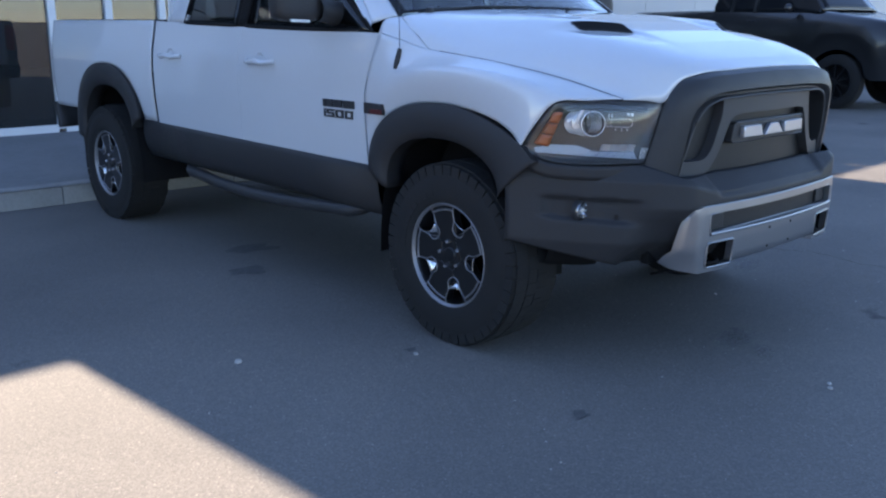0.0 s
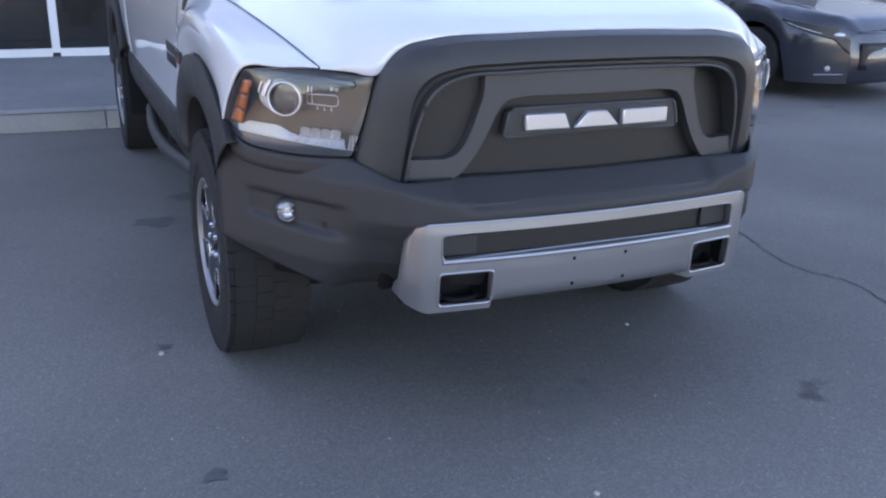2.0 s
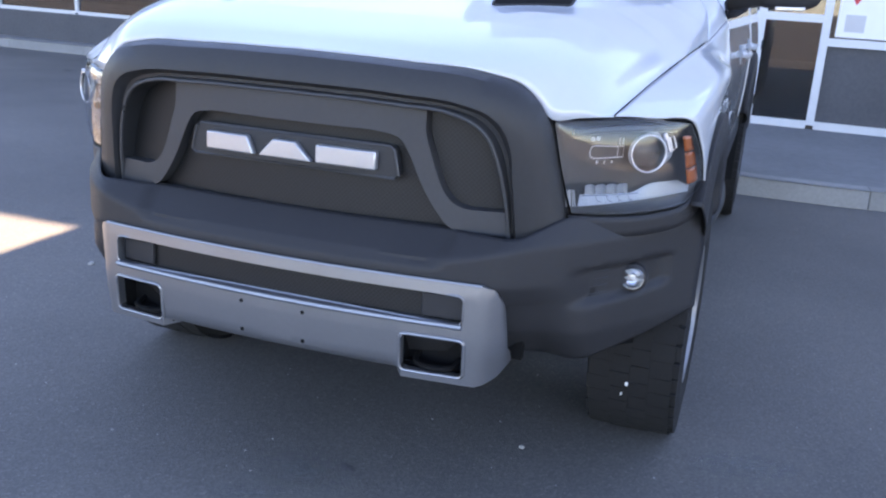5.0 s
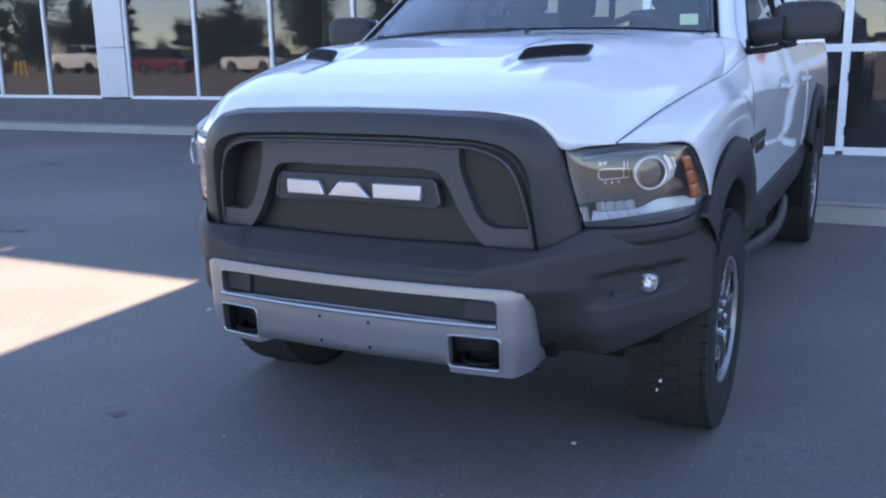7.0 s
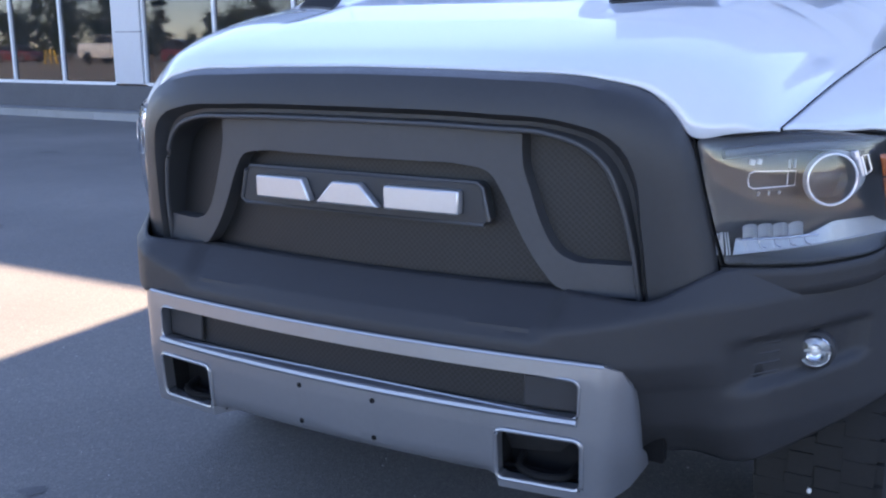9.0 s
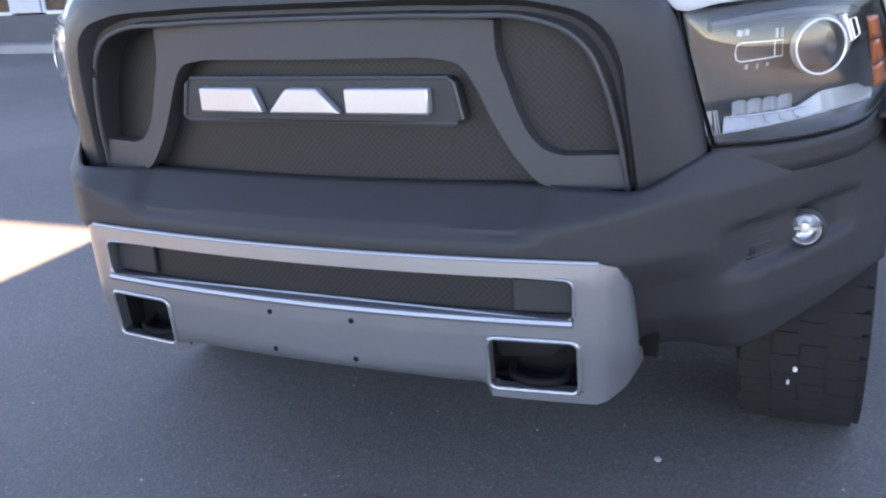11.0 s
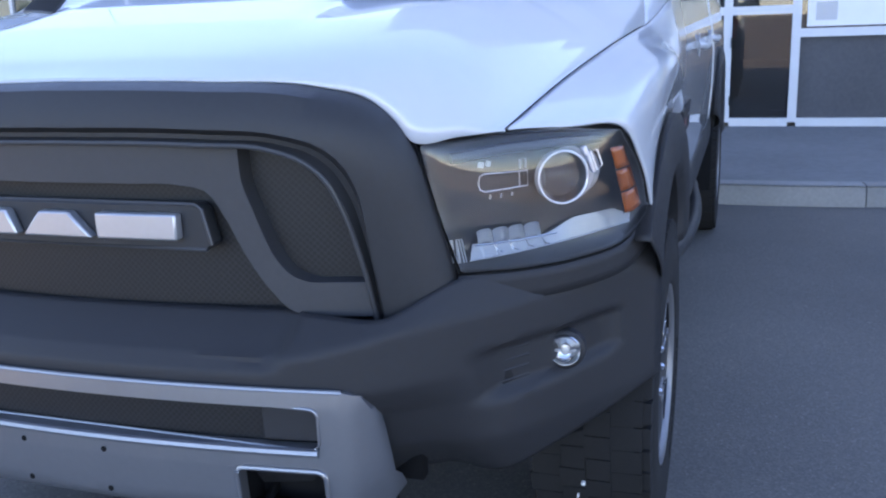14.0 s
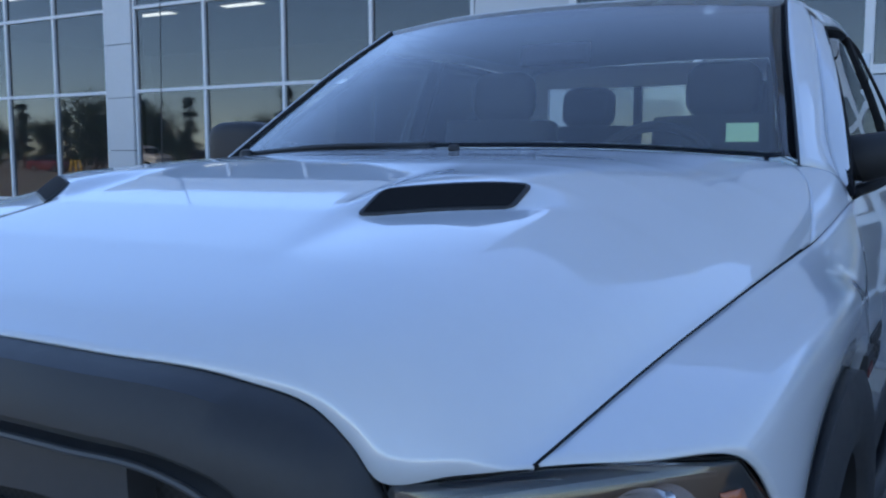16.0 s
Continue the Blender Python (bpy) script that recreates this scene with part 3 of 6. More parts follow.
def build_cab(t):
    """Windscreen, pillars, roof, side glass and the cabin behind them."""
    ws_low = [(-0.848, 1.500, 1.424), (-0.5, 1.415, 1.447), (0, 1.385, 1.455), (0.5, 1.415, 1.447), (0.848, 1.500, 1.424)]
    ws_top = [(-0.685, 2.205, 1.893), (-0.36, 2.140, 1.914), (0, 2.120, 1.920), (0.36, 2.140, 1.914), (0.685, 2.205, 1.893)]
    edge = [(0.848, 1.500, 1.424), (0.798, 1.705, 1.572), (0.745, 1.920, 1.722), (0.685, 2.205, 1.893)]
    mir = lambda pts: [(-x, y, z) for x, y, z in pts]
    wsf = coons(ws_low, ws_top, mir(edge), edge)
    wind = part("windscreen", sheet(lambda a, b: wsf(0.003 + 0.994 * a, 0.004 + 0.992 * b), 28, 18), GLASS, t, "clear curved windscreen", thick=0.005, shadow=False)
    rim = [wsf(0, 1 - k / 16) for k in range(16)] + [wsf(k / 20, 0) for k in range(21)] + [wsf(1, k / 16) for k in range(1, 17)]
    part("windscreen_seal", tube(rim, 0.0028, 6), BLACK, wind)
    # cowl between hood and glass
    part("cowl", sheet(lambda u, v: np.array([(2 * u - 1) * 0.79, 1.345 + 0.075 * (2 * u - 1) ** 2 + (0.04 + 0.03 * (2 * u - 1) ** 2) * v, 1.438 - 0.035 * abs(2 * u - 1) ** 4 + 0.010 * v]), 24, 2), BLACK, t, thick=0.006)
    x0, x1 = -0.70, -0.05
    arm = [(x0, 1.415 + 0.1 * x0 * x0, 1.455), ((x0 + x1) / 2, 1.41, 1.474), (x1, 1.42 + 0.1 * x1 * x1, 1.476)]
    wiper = part("wiper", tube([spline(arm, k / 10) for k in range(11)], 0.008, 6), BLACK, t, "black windscreen wiper")
    part("wiper_blade", tube([(x0 + 0.1, 1.440 + 0.1 * x0 * x0, 1.470), (x1 + 0.02, 1.430 + 0.1 * x1 * x1, 1.480)], 0.006, 5), DARK, wiper)
    part("wiper_hub", placed(lathe([(0, 0.03), (0.018, 0.025), (0.024, 0)], 12), pose(-0.70, 1.44, 1.440)), BLACK, t)
    # roof
    rear_top = [(-0.70, 3.60, 1.862), (-0.35, 3.62, 1.902), (0, 3.63, 1.912), (0.35, 3.62, 1.902), (0.70, 3.60, 1.862)]
    rail = [(0.685, 2.205, 1.893), (0.708, 2.55, 1.908), (0.712, 3.1, 1.900), (0.70, 3.60, 1.862)]
    rf = coons(ws_top, rear_top, mir(rail), rail)

    def roof(u, v):
        p = rf(u, v)
        p[2] += 0.022 * math.sin(math.pi * v) * math.sin(math.pi * u)
        return p
    part("roof", sheet(roof, 28, 24), WHITE, t, thick=0.01)
    # pillars, rails and glass on both sides
    outer = [(0.915, 1.605, 1.395), (0.877, 1.695, 1.467), (0.845, 1.820, 1.570), (0.791, 2.048, 1.738), (0.727, 2.30, 1.884)]
    frame_back = [(0.947, 1.575, 1.354), (0.912, 1.73, 1.49), (0.850, 1.99, 1.67), (0.776, 2.29, 1.822)]
    for f in (lambda q: q, flip):
        stand = np.array([0.0015, -0.004, 0.006])

        def apillar(u, v):
            a, b = spline(edge, v) + stand, spline(outer, v)
            p = a + (b - a) * u
            p[0] += 0.010 * math.sin(math.pi * u)
            return p
        part("a_pillar", f(sheet(apillar, 8, 24)), WHITE, t, thick=0.006)
        part("pillar_moulding", f(sheet(lambda u, v: spline(edge, v) + stand * u + np.array([-0.004, 0, 0]), 2, 24)), BLACK, t, "black moulding beside the windscreen", thick=0.004)
        part("door_frame", f(sheet(lambda u, v: spline(outer, v) * (1 - u) + spline(frame_back, v) * u + np.array([0.004 * math.sin(math.pi * u), 0, 0]), 5, 24)), WHITE, t, thick=0.006)
        side_rail = [(0.776, 2.27, 1.822), (0.775, 2.7, 1.842), (0.765, 3.3, 1.828), (0.755, 3.6, 1.80)]
        part("roof_rail", f(sheet(lambda u, v: spline(rail, v) * (1 - u) + spline(side_rail, v) * u + np.array([0.014 * math.sin(math.pi * u), 0, 0.01 * math.sin(math.pi * u)]), 6, 16)), WHITE, t, thick=0.006)
        glassq = ((((0.944, 1.565, 1.358), (0.948, 2.1, 1.365), (0.948, 2.675, 1.378)), ((0.772, 2.285, 1.814), (0.785, 2.45, 1.828), (0.785, 2.665, 1.832))),
                  (((0.948, 2.775, 1.381), (0.948, 3.1, 1.388), (0.946, 3.385, 1.394)), ((0.785, 2.755, 1.832), (0.782, 3.1, 1.826), (0.775, 3.345, 1.812))))
        for low, top in glassq:
            g = coons(low, top, [low[0], tuple((np.array(low[0]) + top[0]) / 2 + (0.012, 0, 0)), top[0]],
                      [low[-1], tuple((np.array(low[-1]) + top[-1]) / 2 + (0.012, 0, 0)), top[-1]])
            pane = part("side_window", f(sheet(g, 10, 10)), TINT, t, "dark tinted side window", thick=0.005)
            loop = [g(k / 12, 0) for k in range(13)] + [g(1, k / 8) for k in range(1, 9)] + [g(1 - k / 12, 1) for k in range(1, 13)] + [g(0, 1 - k / 8) for k in range(1, 8)]
            part("window_seal", f(tube(loop, 0.013, 6, True)), DARK, pane)
        part("b_pillar", f(sheet(lambda u, v: np.array([0.950 - 0.160 * v + 0.008 * math.sin(math.pi * v), 2.670 + 0.105 * u, 1.372 + 0.465 * v]), 3, 8)), DARK, t, thick=0.01)
        part("c_pillar", f(sheet(lambda u, v: np.array([0.948 - 0.178 * v + 0.012 * math.sin(math.pi * v) - 0.02 * u * u, 3.375 - 0.03 * v + 0.27 * u, 1.385 + 0.44 * v - 0.02 * u * v]), 6, 10)), WHITE, t, thick=0.01)
        part("rear_quarter", f(sheet(lambda u, v: np.array([side_x(0.75 + 0.65 * v), 3.775 + 0.008 * u, 0.75 + 0.65 * v]), 1, 8)), DARK, t)
        # mirror on its arm
        foot = part("mirror_arm", f(sheet(lambda u, v: np.array([0.87 + 0.18 * v, 1.87 + 0.05 * math.sin(math.tau * u) - 0.02 * v, 1.430 + (0.064 - 0.010 * v) * math.cos(math.tau * u) + 0.03 * v]), 16, 6)), BLACK, t, "black mirror arm")

        def shell(u, v):
            a, b = math.tau * u, math.pi * (v - 0.5)
            sq = lambda q: math.copysign(abs(q) ** 0.55, q)
            return np.array([1.134 + 0.138 * sq(math.cos(a)) * abs(math.cos(b)) ** 0.55, 1.90 + 0.065 * sq(math.sin(b)), 1.487 + 0.086 * sq(math.sin(a)) * abs(math.cos(b)) ** 0.55])
        body = part("mirror_housing", f(sheet(shell, 28, 14)), BLACK, t, "black textured door mirror")
        part("mirror_glass", f(box(1.02, 1.248, 1.962, 1.970, 1.420, 1.555)), CHROME, body, bevel=0.01)
        part("mirror_lamp", f(placed(box(-0.055, 0.055, -0.006, 0.006, -0.007, 0.007), pose(1.160, 1.838, 1.405, 0, -2, 0))), LED, body, "clear strip lamp on the mirror", bevel=0.003)
    # rear wall with its three-part window
    bk = [box(-0.93, 0.93, 3.62, 3.65, 0.75, 1.43), box(-0.78, 0.78, 3.60, 3.63, 1.77, 1.87)]
    wall = part("cab_back", join(*bk), WHITE, t)
    for sd in (1, -1):
        part("back_corner", box(*sorted((sd * 0.68, sd * 0.92)), 3.61, 3.64, 1.43, 1.78), WHITE, wall)
    part("rear_window", box(-0.68, 0.68, 3.622, 3.628, 1.43, 1.77), GLASS, t, "clear rear window with sliding middle", shadow=False)
    for x in (-0.22, 0.22):
        part("window_divider", box(x - 0.018, x + 0.018, 3.612, 3.638, 1.43, 1.77), DARK, t)
    # cabin
    cab = part("dashboard", sheet(lambda u, v: np.array([(2 * u - 1) * 0.86, 1.42 + 0.42 * v, 1.385 + 0.035 * math.sin(math.pi * v) - 0.30 * max(0, v - 0.8)]), 10, 12), CABIN, t, "dark dashboard", thick=0.01)
    part("gauge_hood", placed(lathe([(0.0, 0.05), (0.13, 0.03), (0.16, -0.05)], 18), pose(0.38, 1.62, 1.41)), CABIN, cab)
    ring = [(0.38 + 0.19 * math.cos(k * math.tau / 28), 1.90 + 0.19 * 0.42 * math.sin(k * math.tau / 28), 1.36 + 0.19 * 0.9 * math.sin(k * math.tau / 28)) for k in range(28)]
    part("steering_wheel", join(tube(ring, 0.016, 8, True), tube([(0.38, 1.90, 1.36), (0.38, 1.70, 1.28)], 0.03, 8), tube([(0.2, 1.9, 1.36), (0.56, 1.9, 1.36)], 0.018, 6)), CABIN, t)
    part("cabin_floor", join(box(-0.90, 0.90, 1.60, 3.62, 0.70, 0.74), box(-0.62, 0.62, 1.28, 1.60, 0.70, 0.74), box(-0.62, 0.62, 1.28, 1.34, 0.74, 1.33)), CABIN, t)
    part("headliner", sheet(lambda u, v: np.array([(2 * u - 1) * 0.69, 2.24 + 1.35 * v, 1.86 + 0.02 * math.sin(math.pi * u)]), 6, 4), INNER, t)
    for x in (-0.42, 0.42):
        for y, w in ((2.45, 0.26), (3.35, 0.30)):
            seat = part("seat_back", placed(sheet(lambda u, v: np.array([w * math.copysign(abs(math.cos(math.tau * u)) ** 0.6, math.cos(math.tau * u)) * (1 - 0.12 * v), 0.075 * math.copysign(abs(math.sin(math.tau * u)) ** 0.6, math.sin(math.tau * u)), 0.72 * v]), 24, 10), pose(x, y, 0.86, -10, 0, 0)), CABIN, t, "dark cloth seat")
            part("headrest", placed(sheet(lambda u, v: np.array([0.125 * math.copysign(abs(math.cos(math.tau * u)) ** 0.4, math.cos(math.tau * u)) * (1 - abs(2 * v - 1) ** 5 * 0.35), 0.055 * math.copysign(abs(math.sin(math.tau * u)) ** 0.6, math.sin(math.tau * u)) * (1 - abs(2 * v - 1) ** 5 * 0.6), 0.19 * v]), 24, 12), pose(x, y + 0.14, 1.575, -8, 0, 0)), CABIN, seat)
            part("seat_cushion", box(x - w, x + w, y - 0.48, y, 0.78, 0.93), CABIN, t, bevel=0.04)
    part("rear_view_mirror", placed(box(-0.12, 0.12, -0.015, 0.015, -0.035, 0.035), pose(0, 2.12, 1.77, -10, 0, 0)), DARK, t, bevel=0.012)
    part("sticker", placed(box(-0.036, 0.036, -0.001, 0.001, -0.034, 0.034), pose(0.705, 1.580, 1.500, -50, 0, 12)), PAPER, t, "pale green paper sticker inside the windscreen", smooth=False)


def ring_loop(pts, n):
    """A loop over the nose, left foot to right foot, from its right half."""
    half = [spline(pts, k / n) for k in range(n + 1)]
    return [np.array([-p[0], p[1], p[2]]) for p in reversed(half)] + half[1:]


def build_front(t):
    """Grille surround, grille, bumper, silver skid plate and fog lamps."""
    loops = [
        [(0, 0.115, 1.220), (0.30, 0.125, 1.214), (0.50, 0.149, 1.201), (0.58, 0.168, 1.178), (0.62, 0.176, 1.142), (0.646, 0.182, 1.10), (0.684, 0.19, 0.98), (0.716, 0.205, 0.790)],
        [(0, 0.073, 1.226), (0.30, 0.083, 1.220), (0.50, 0.107, 1.207), (0.586, 0.126, 1.183), (0.628, 0.134, 1.145), (0.650, 0.142, 1.105), (0.677, 0.155, 0.98), (0.709, 0.172, 0.790)],
        [(0, 0.042, 1.213), (0.30, 0.049, 1.207), (0.49, 0.070, 1.194), (0.572, 0.086, 1.170), (0.612, 0.096, 1.133), (0.633, 0.104, 1.095), (0.650, 0.115, 0.98), (0.672, 0.135, 0.790)],
        [(0, 0.026, 1.178), (0.30, 0.032, 1.173), (0.47, 0.048, 1.160), (0.545, 0.060, 1.138), (0.580, 0.070, 1.106), (0.600, 0.078, 1.065), (0.616, 0.092, 0.96), (0.634, 0.118, 0.790)],
        [(0, 0.022, 1.150), (0.30, 0.028, 1.146), (0.46, 0.043, 1.134), (0.525, 0.054, 1.114), (0.558, 0.063, 1.085), (0.574, 0.072, 1.05), (0.588, 0.086, 0.95), (0.604, 0.112, 0.790)],
        [(0, 0.050, 1.138), (0.30, 0.056, 1.134), (0.448, 0.071, 1.123), (0.508, 0.081, 1.103), (0.540, 0.090, 1.074), (0.560, 0.099, 1.036), (0.577, 0.113, 0.945), (0.592, 0.136, 0.790)],
        [(0, 0.050, 1.130), (0.30, 0.056, 1.126), (0.440, 0.071, 1.116), (0.498, 0.081, 1.097), (0.530, 0.090, 1.068), (0.551, 0.099, 1.028), (0.572, 0.113, 0.940), (0.587, 0.136, 0.790)],
        [(0, 0.034, 1.126), (0.30, 0.040, 1.122), (0.435, 0.055, 1.112), (0.490, 0.065, 1.092), (0.523, 0.074, 1.063), (0.545, 0.083, 1.020), (0.568, 0.097, 0.937), (0.583, 0.120, 0.790)],
        [(0, 0.034, 1.119), (0.30, 0.040, 1.115), (0.430, 0.055, 1.106), (0.483, 0.065, 1.086), (0.516, 0.074, 1.057), (0.538, 0.083, 1.014), (0.561, 0.097, 0.934), (0.577, 0.120, 0.790)],
        [(0, 0.090, 1.117), (0.30, 0.100, 1.113), (0.428, 0.120, 1.103), (0.481, 0.135, 1.084), (0.513, 0.145, 1.055), (0.535, 0.152, 1.012), (0.558, 0.162, 0.934), (0.574, 0.180, 0.790)]]
    trim = [(0, 0.031, 1.1225), (0.30, 0.037, 1.1185), (0.4325, 0.052, 1.109), (0.4865, 0.062, 1.089), (0.5195, 0.071, 1.060), (0.5415, 0.080, 1.017), (0.5645, 0.094, 0.9355), (0.584, 0.122, 0.790)]
    n = 36
    rows = [ring_loop(l, n) for l in loops]
    vs = [tuple(p) for r in rows for p in r]
    w = 2 * n + 1
    fs = [(j * w + i, j * w + i + 1, (j + 1) * w + i + 1, (j + 1) * w + i) for j in range(len(rows) - 1) for i in range(w - 1)]
    part("grille_surround", (vs, fs), SATIN, t, "satin black grille surround")
    part("grille_trim", tube(ring_loop(trim, 36), 0.0048, 8), TRIMGREY, t, "thin grey trim line inside the grille surround")
    # mesh behind, and the graphite bar that frames the plaque
    part("grille_mesh", sheet(lambda u, v: (lambda x: np.array([x, 0.080 + 0.225 * x * x, 0.79 + 0.340 * v]))(0.60 * (2 * u - 1)), 24, 4), MESH, t, "black honeycomb grille mesh")
    leg_in = [(0.0, 1.048), (0.15, 1.048), (0.245, 1.046), (0.298, 1.034), (0.328, 0.990), (0.352, 0.938), (0.378, 0.890), (0.404, 0.853), (0.436, 0.820), (0.470, 0.810)]
    port = [(0.474, 0.872), (0.441, 0.884), (0.414, 0.915), (0.398, 0.950), (0.379, 1.005), (0.364, 1.052), (0.362, 1.085), (0.362, 1.108)]
    a = [tuple(spline(leg_in, k / 30)) for k in range(31)] + [(0.588, 0.810), (0.572, 0.872)]
    b = [tuple(spline(port, k / 22)) for k in range(23)]
    ring = a + b + [(0.30, 1.114), (0.0, 1.118)] + [(-x, z) for x, z in reversed(a[1:] + b + [(0.30, 1.114)])]
    bar = part("grille_frame", bent_slab(ring, 0.040, 0.084, 0.225), GREYBAR, t, "smooth black grille frame round the plaque", bevel=0.010)
    # plaque with three plain silver shapes
    pl = [(-0.292, 0.931), (0.292, 0.931), (0.302, 0.940), (0.288, 1.003), (0.276, 1.012), (-0.276, 1.012), (-0.288, 1.003), (-0.302, 0.940)]
    plaque = part("name_plaque", bent_slab(pl, 0.050, 0.085, 0.1), SATIN, t, "black plaque with plain silver shapes", bevel=0.004)
    rim = [(1.0 * x, 0.049 + 0.1 * x * x, z) for x, z in pl]
    part("plaque_rim", tube(rim, 0.004, 6, True), TRIMGREY, plaque)
    for x0, x1, s0, s1 in ((-0.243, -0.098, 0.0, 0.020), (-0.084, 0.070, 0.042, 0.046), (0.082, 0.247, 0.0, 0.0)):
        o = [(x0, 0.950), (x1, 0.950), (x1 - s1, 0.997), (x0 + s0, 0.997)]
        part("silver_shape", bent_slab(o, 0.028, 0.050, 0.1), LETTER, plaque, "plain raised silver shape", bevel=0.004)
    # bumper
    def bumper(u, v):
        x = 1.022 * (2 * u - 1)
        a = abs(x)
        low = 0.44 + 0.02 * a + 0.075 * max(0, a - 0.72) ** 1.2 / 0.2
        top = 0.818 + 0.050 * smooth((a - 0.60) / 0.13)
        z = low + (top - low) * v
        y = bumper_y(x)
        shoulder = 0.752 + 0.055 * smooth((a - 0.40) / 0.30)
        if z > shoulder:
            y += 1.05 * (z - shoulder) * (1.0 if a < 0.6 else max(0.45, 1 - 2 * (a - 0.6))) + 0.004
        if z < 0.56:
            y += 0.9 * (0.56 - z) ** 1.15
        # shallow panel sunk under the grille
        dip = min(1.0, max(0.0, (0.455 - a + 0.25 * (z - 0.75)) / 0.035)) * min(1.0, max(0.0, (z - 0.728) / 0.018))
        y += 0.016 * dip * dip * (3 - 2 * dip)
        # room behind the skid plate
        k = min(1.0, max(0.0, (0.80 - a) / 0.17))
        if z < 0.70:
            y += k * k * (3 - 2 * k) * min(1, (0.70 - z) / 0.05) * (0.035 + 0.13 * min(1, max(0, 0.66 - z) / 0.2) * min(1, max(0, a - 0.45) / 0.15))
        # scooped pocket round each fog lamp
        m = smooth((a - 0.725) / 0.05) * smooth((0.957 - a) / 0.03)
        zl, zh = 0.625 + 0.10 * max(0, a - 0.80), 0.742 + 0.02 * (a - 0.8)
        m *= smooth((z - zl) / 0.026) * smooth((zh - z) / 0.022)
        y += 0.038 * m
        return np.array([x * (1 - 0.0 * v), y, z])
    bump = part("front_bumper", sheet(bumper, 150, 44), BLACK, t, "black textured front bumper", thick=0.006)
    for f in (lambda q: q, flip):
        part("bumper_return", f(sheet(lambda u, v: bumper(1.0, v) + np.array([-0.10 * u, 0.02 * u, 0]), 2, 20)), BLACK, bump)
        part("splash_guard", f(sheet(lambda u, v: np.array([0.66 + 0.21 * u, 0.34 + 0.10 * u * u + 0.10 * (1 - v), 0.415 + 0.02 * u + 0.30 * v]), 8, 4)), DARK, bump, thick=0.006)
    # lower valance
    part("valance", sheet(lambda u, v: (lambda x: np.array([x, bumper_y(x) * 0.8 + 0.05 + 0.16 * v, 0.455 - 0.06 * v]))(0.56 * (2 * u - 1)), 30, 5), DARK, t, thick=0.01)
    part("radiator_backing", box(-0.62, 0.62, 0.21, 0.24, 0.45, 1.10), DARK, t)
    # silver skid plate with its slot and two tow-hook openings
    side = [(0.556, 0.706), (0.584, 0.697), (0.597, 0.668), (0.602, 0.62), (0.605, 0.56), (0.606, 0.50), (0.602, 0.462), (0.588, 0.442), (0.55, 0.436)]

    def hole(x0, x1, z0, z1, r, k=4):
        pts = []
        for cx, cz, a0 in ((x1 - r, z1 - r, 0), (x0 + r, z1 - r, 90), (x0 + r, z0 + r, 180), (x1 - r, z0 + r, 270)):
            pts += [(cx + r * math.cos(radians(a0 + 90 * i / k)), cz + r * math.sin(radians(a0 + 90 * i / k))) for i in range(k + 1)]
        return pts
    outline = [(-x, z) for x, z in side][::-1] + side + [(0.36, 0.437), (0.33, 0.440), (-0.33, 0.440), (-0.36, 0.437)]
    holes = [hole(-0.514, 0.514, 0.600, 0.676, 0.016), hole(0.356, 0.522, 0.456, 0.560, 0.016), hole(-0.522, -0.356, 0.456, 0.560, 0.016)]
    bow = lambda x: -0.034 + 0.13 * x * x
    plate = part("skid_plate", holed(outline, holes, lambda x, z: bow(x) + 0.12 * max(0, 0.56 - z) ** 1.2 + 28.0 * max(0, 0.482 - z) ** 2 * min(1, max(0, 0.36 - abs(x)) / 0.03) + 0.08 * max(0, z - 0.675) + 26.0 * max(0, abs(x) - 0.550) ** 2 * (0.45 + 2.2 * max(0, 0.68 - z) + 14.0 * max(0, 0.52 - z)), 0.030), SILVER, t, "silver painted bumper skid plate", bevel=0.006)
    for h, lab in ((holes[0], 0), (holes[1], 1), (holes[2], 1)):
        r = [(x, bow(x) - 0.001 + 0.12 * max(0, 0.56 - z) ** 1.2, z) for x, z in h]
        part("opening_rim", tube(r, 0.0050 if lab else 0.0030, 8, True), SILVER, plate)
    crest = [(0.555 * k / 14, bow(0.555 * k / 14) + 0.007, 0.7045) for k in range(-14, 15)]
    part("plate_crest", tube(crest, 0.0055, 8), SILVER, plate, "rolled upper edge of the skid plate")
    lip = [(0.512 * k / 12, bow(0.512 * k / 12) - 0.003, 0.5955) for k in range(-12, 13)]
    part("slot_lip", tube(lip, 0.0085, 8), SILVER, plate, "bright rolled lip under the slot")
    part("slot_insert", join(sheet(lambda u, v: (lambda x: np.array([x, bow(x) + 0.034, 0.594 + 0.084 * v]))(0.52 * (2 * u - 1)), 20, 2)), MESH, t, "black mesh in the bumper slot")
    for sd in (1, -1):
        part("slot_end", bent_slab([(sd * 0.40, 0.604), (sd * 0.508, 0.604), (sd * 0.508, 0.667), (sd * 0.40, 0.667)], -0.012, 0.0, 0.13), BLACK, plate, bevel=0.004)
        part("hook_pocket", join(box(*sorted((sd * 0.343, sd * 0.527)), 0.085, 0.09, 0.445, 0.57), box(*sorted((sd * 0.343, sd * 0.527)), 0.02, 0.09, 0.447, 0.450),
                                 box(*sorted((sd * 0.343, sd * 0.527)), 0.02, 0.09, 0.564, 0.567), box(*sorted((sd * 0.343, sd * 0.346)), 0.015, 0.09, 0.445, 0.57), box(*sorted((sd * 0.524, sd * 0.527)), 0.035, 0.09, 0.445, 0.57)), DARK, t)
        hk = [(sd * 0.375, 0.08, 0.474), (sd * 0.385, 0.036, 0.466), (sd * 0.432, 0.016, 0.464), (sd * 0.482, 0.036, 0.466), (sd * 0.49, 0.08, 0.474)]
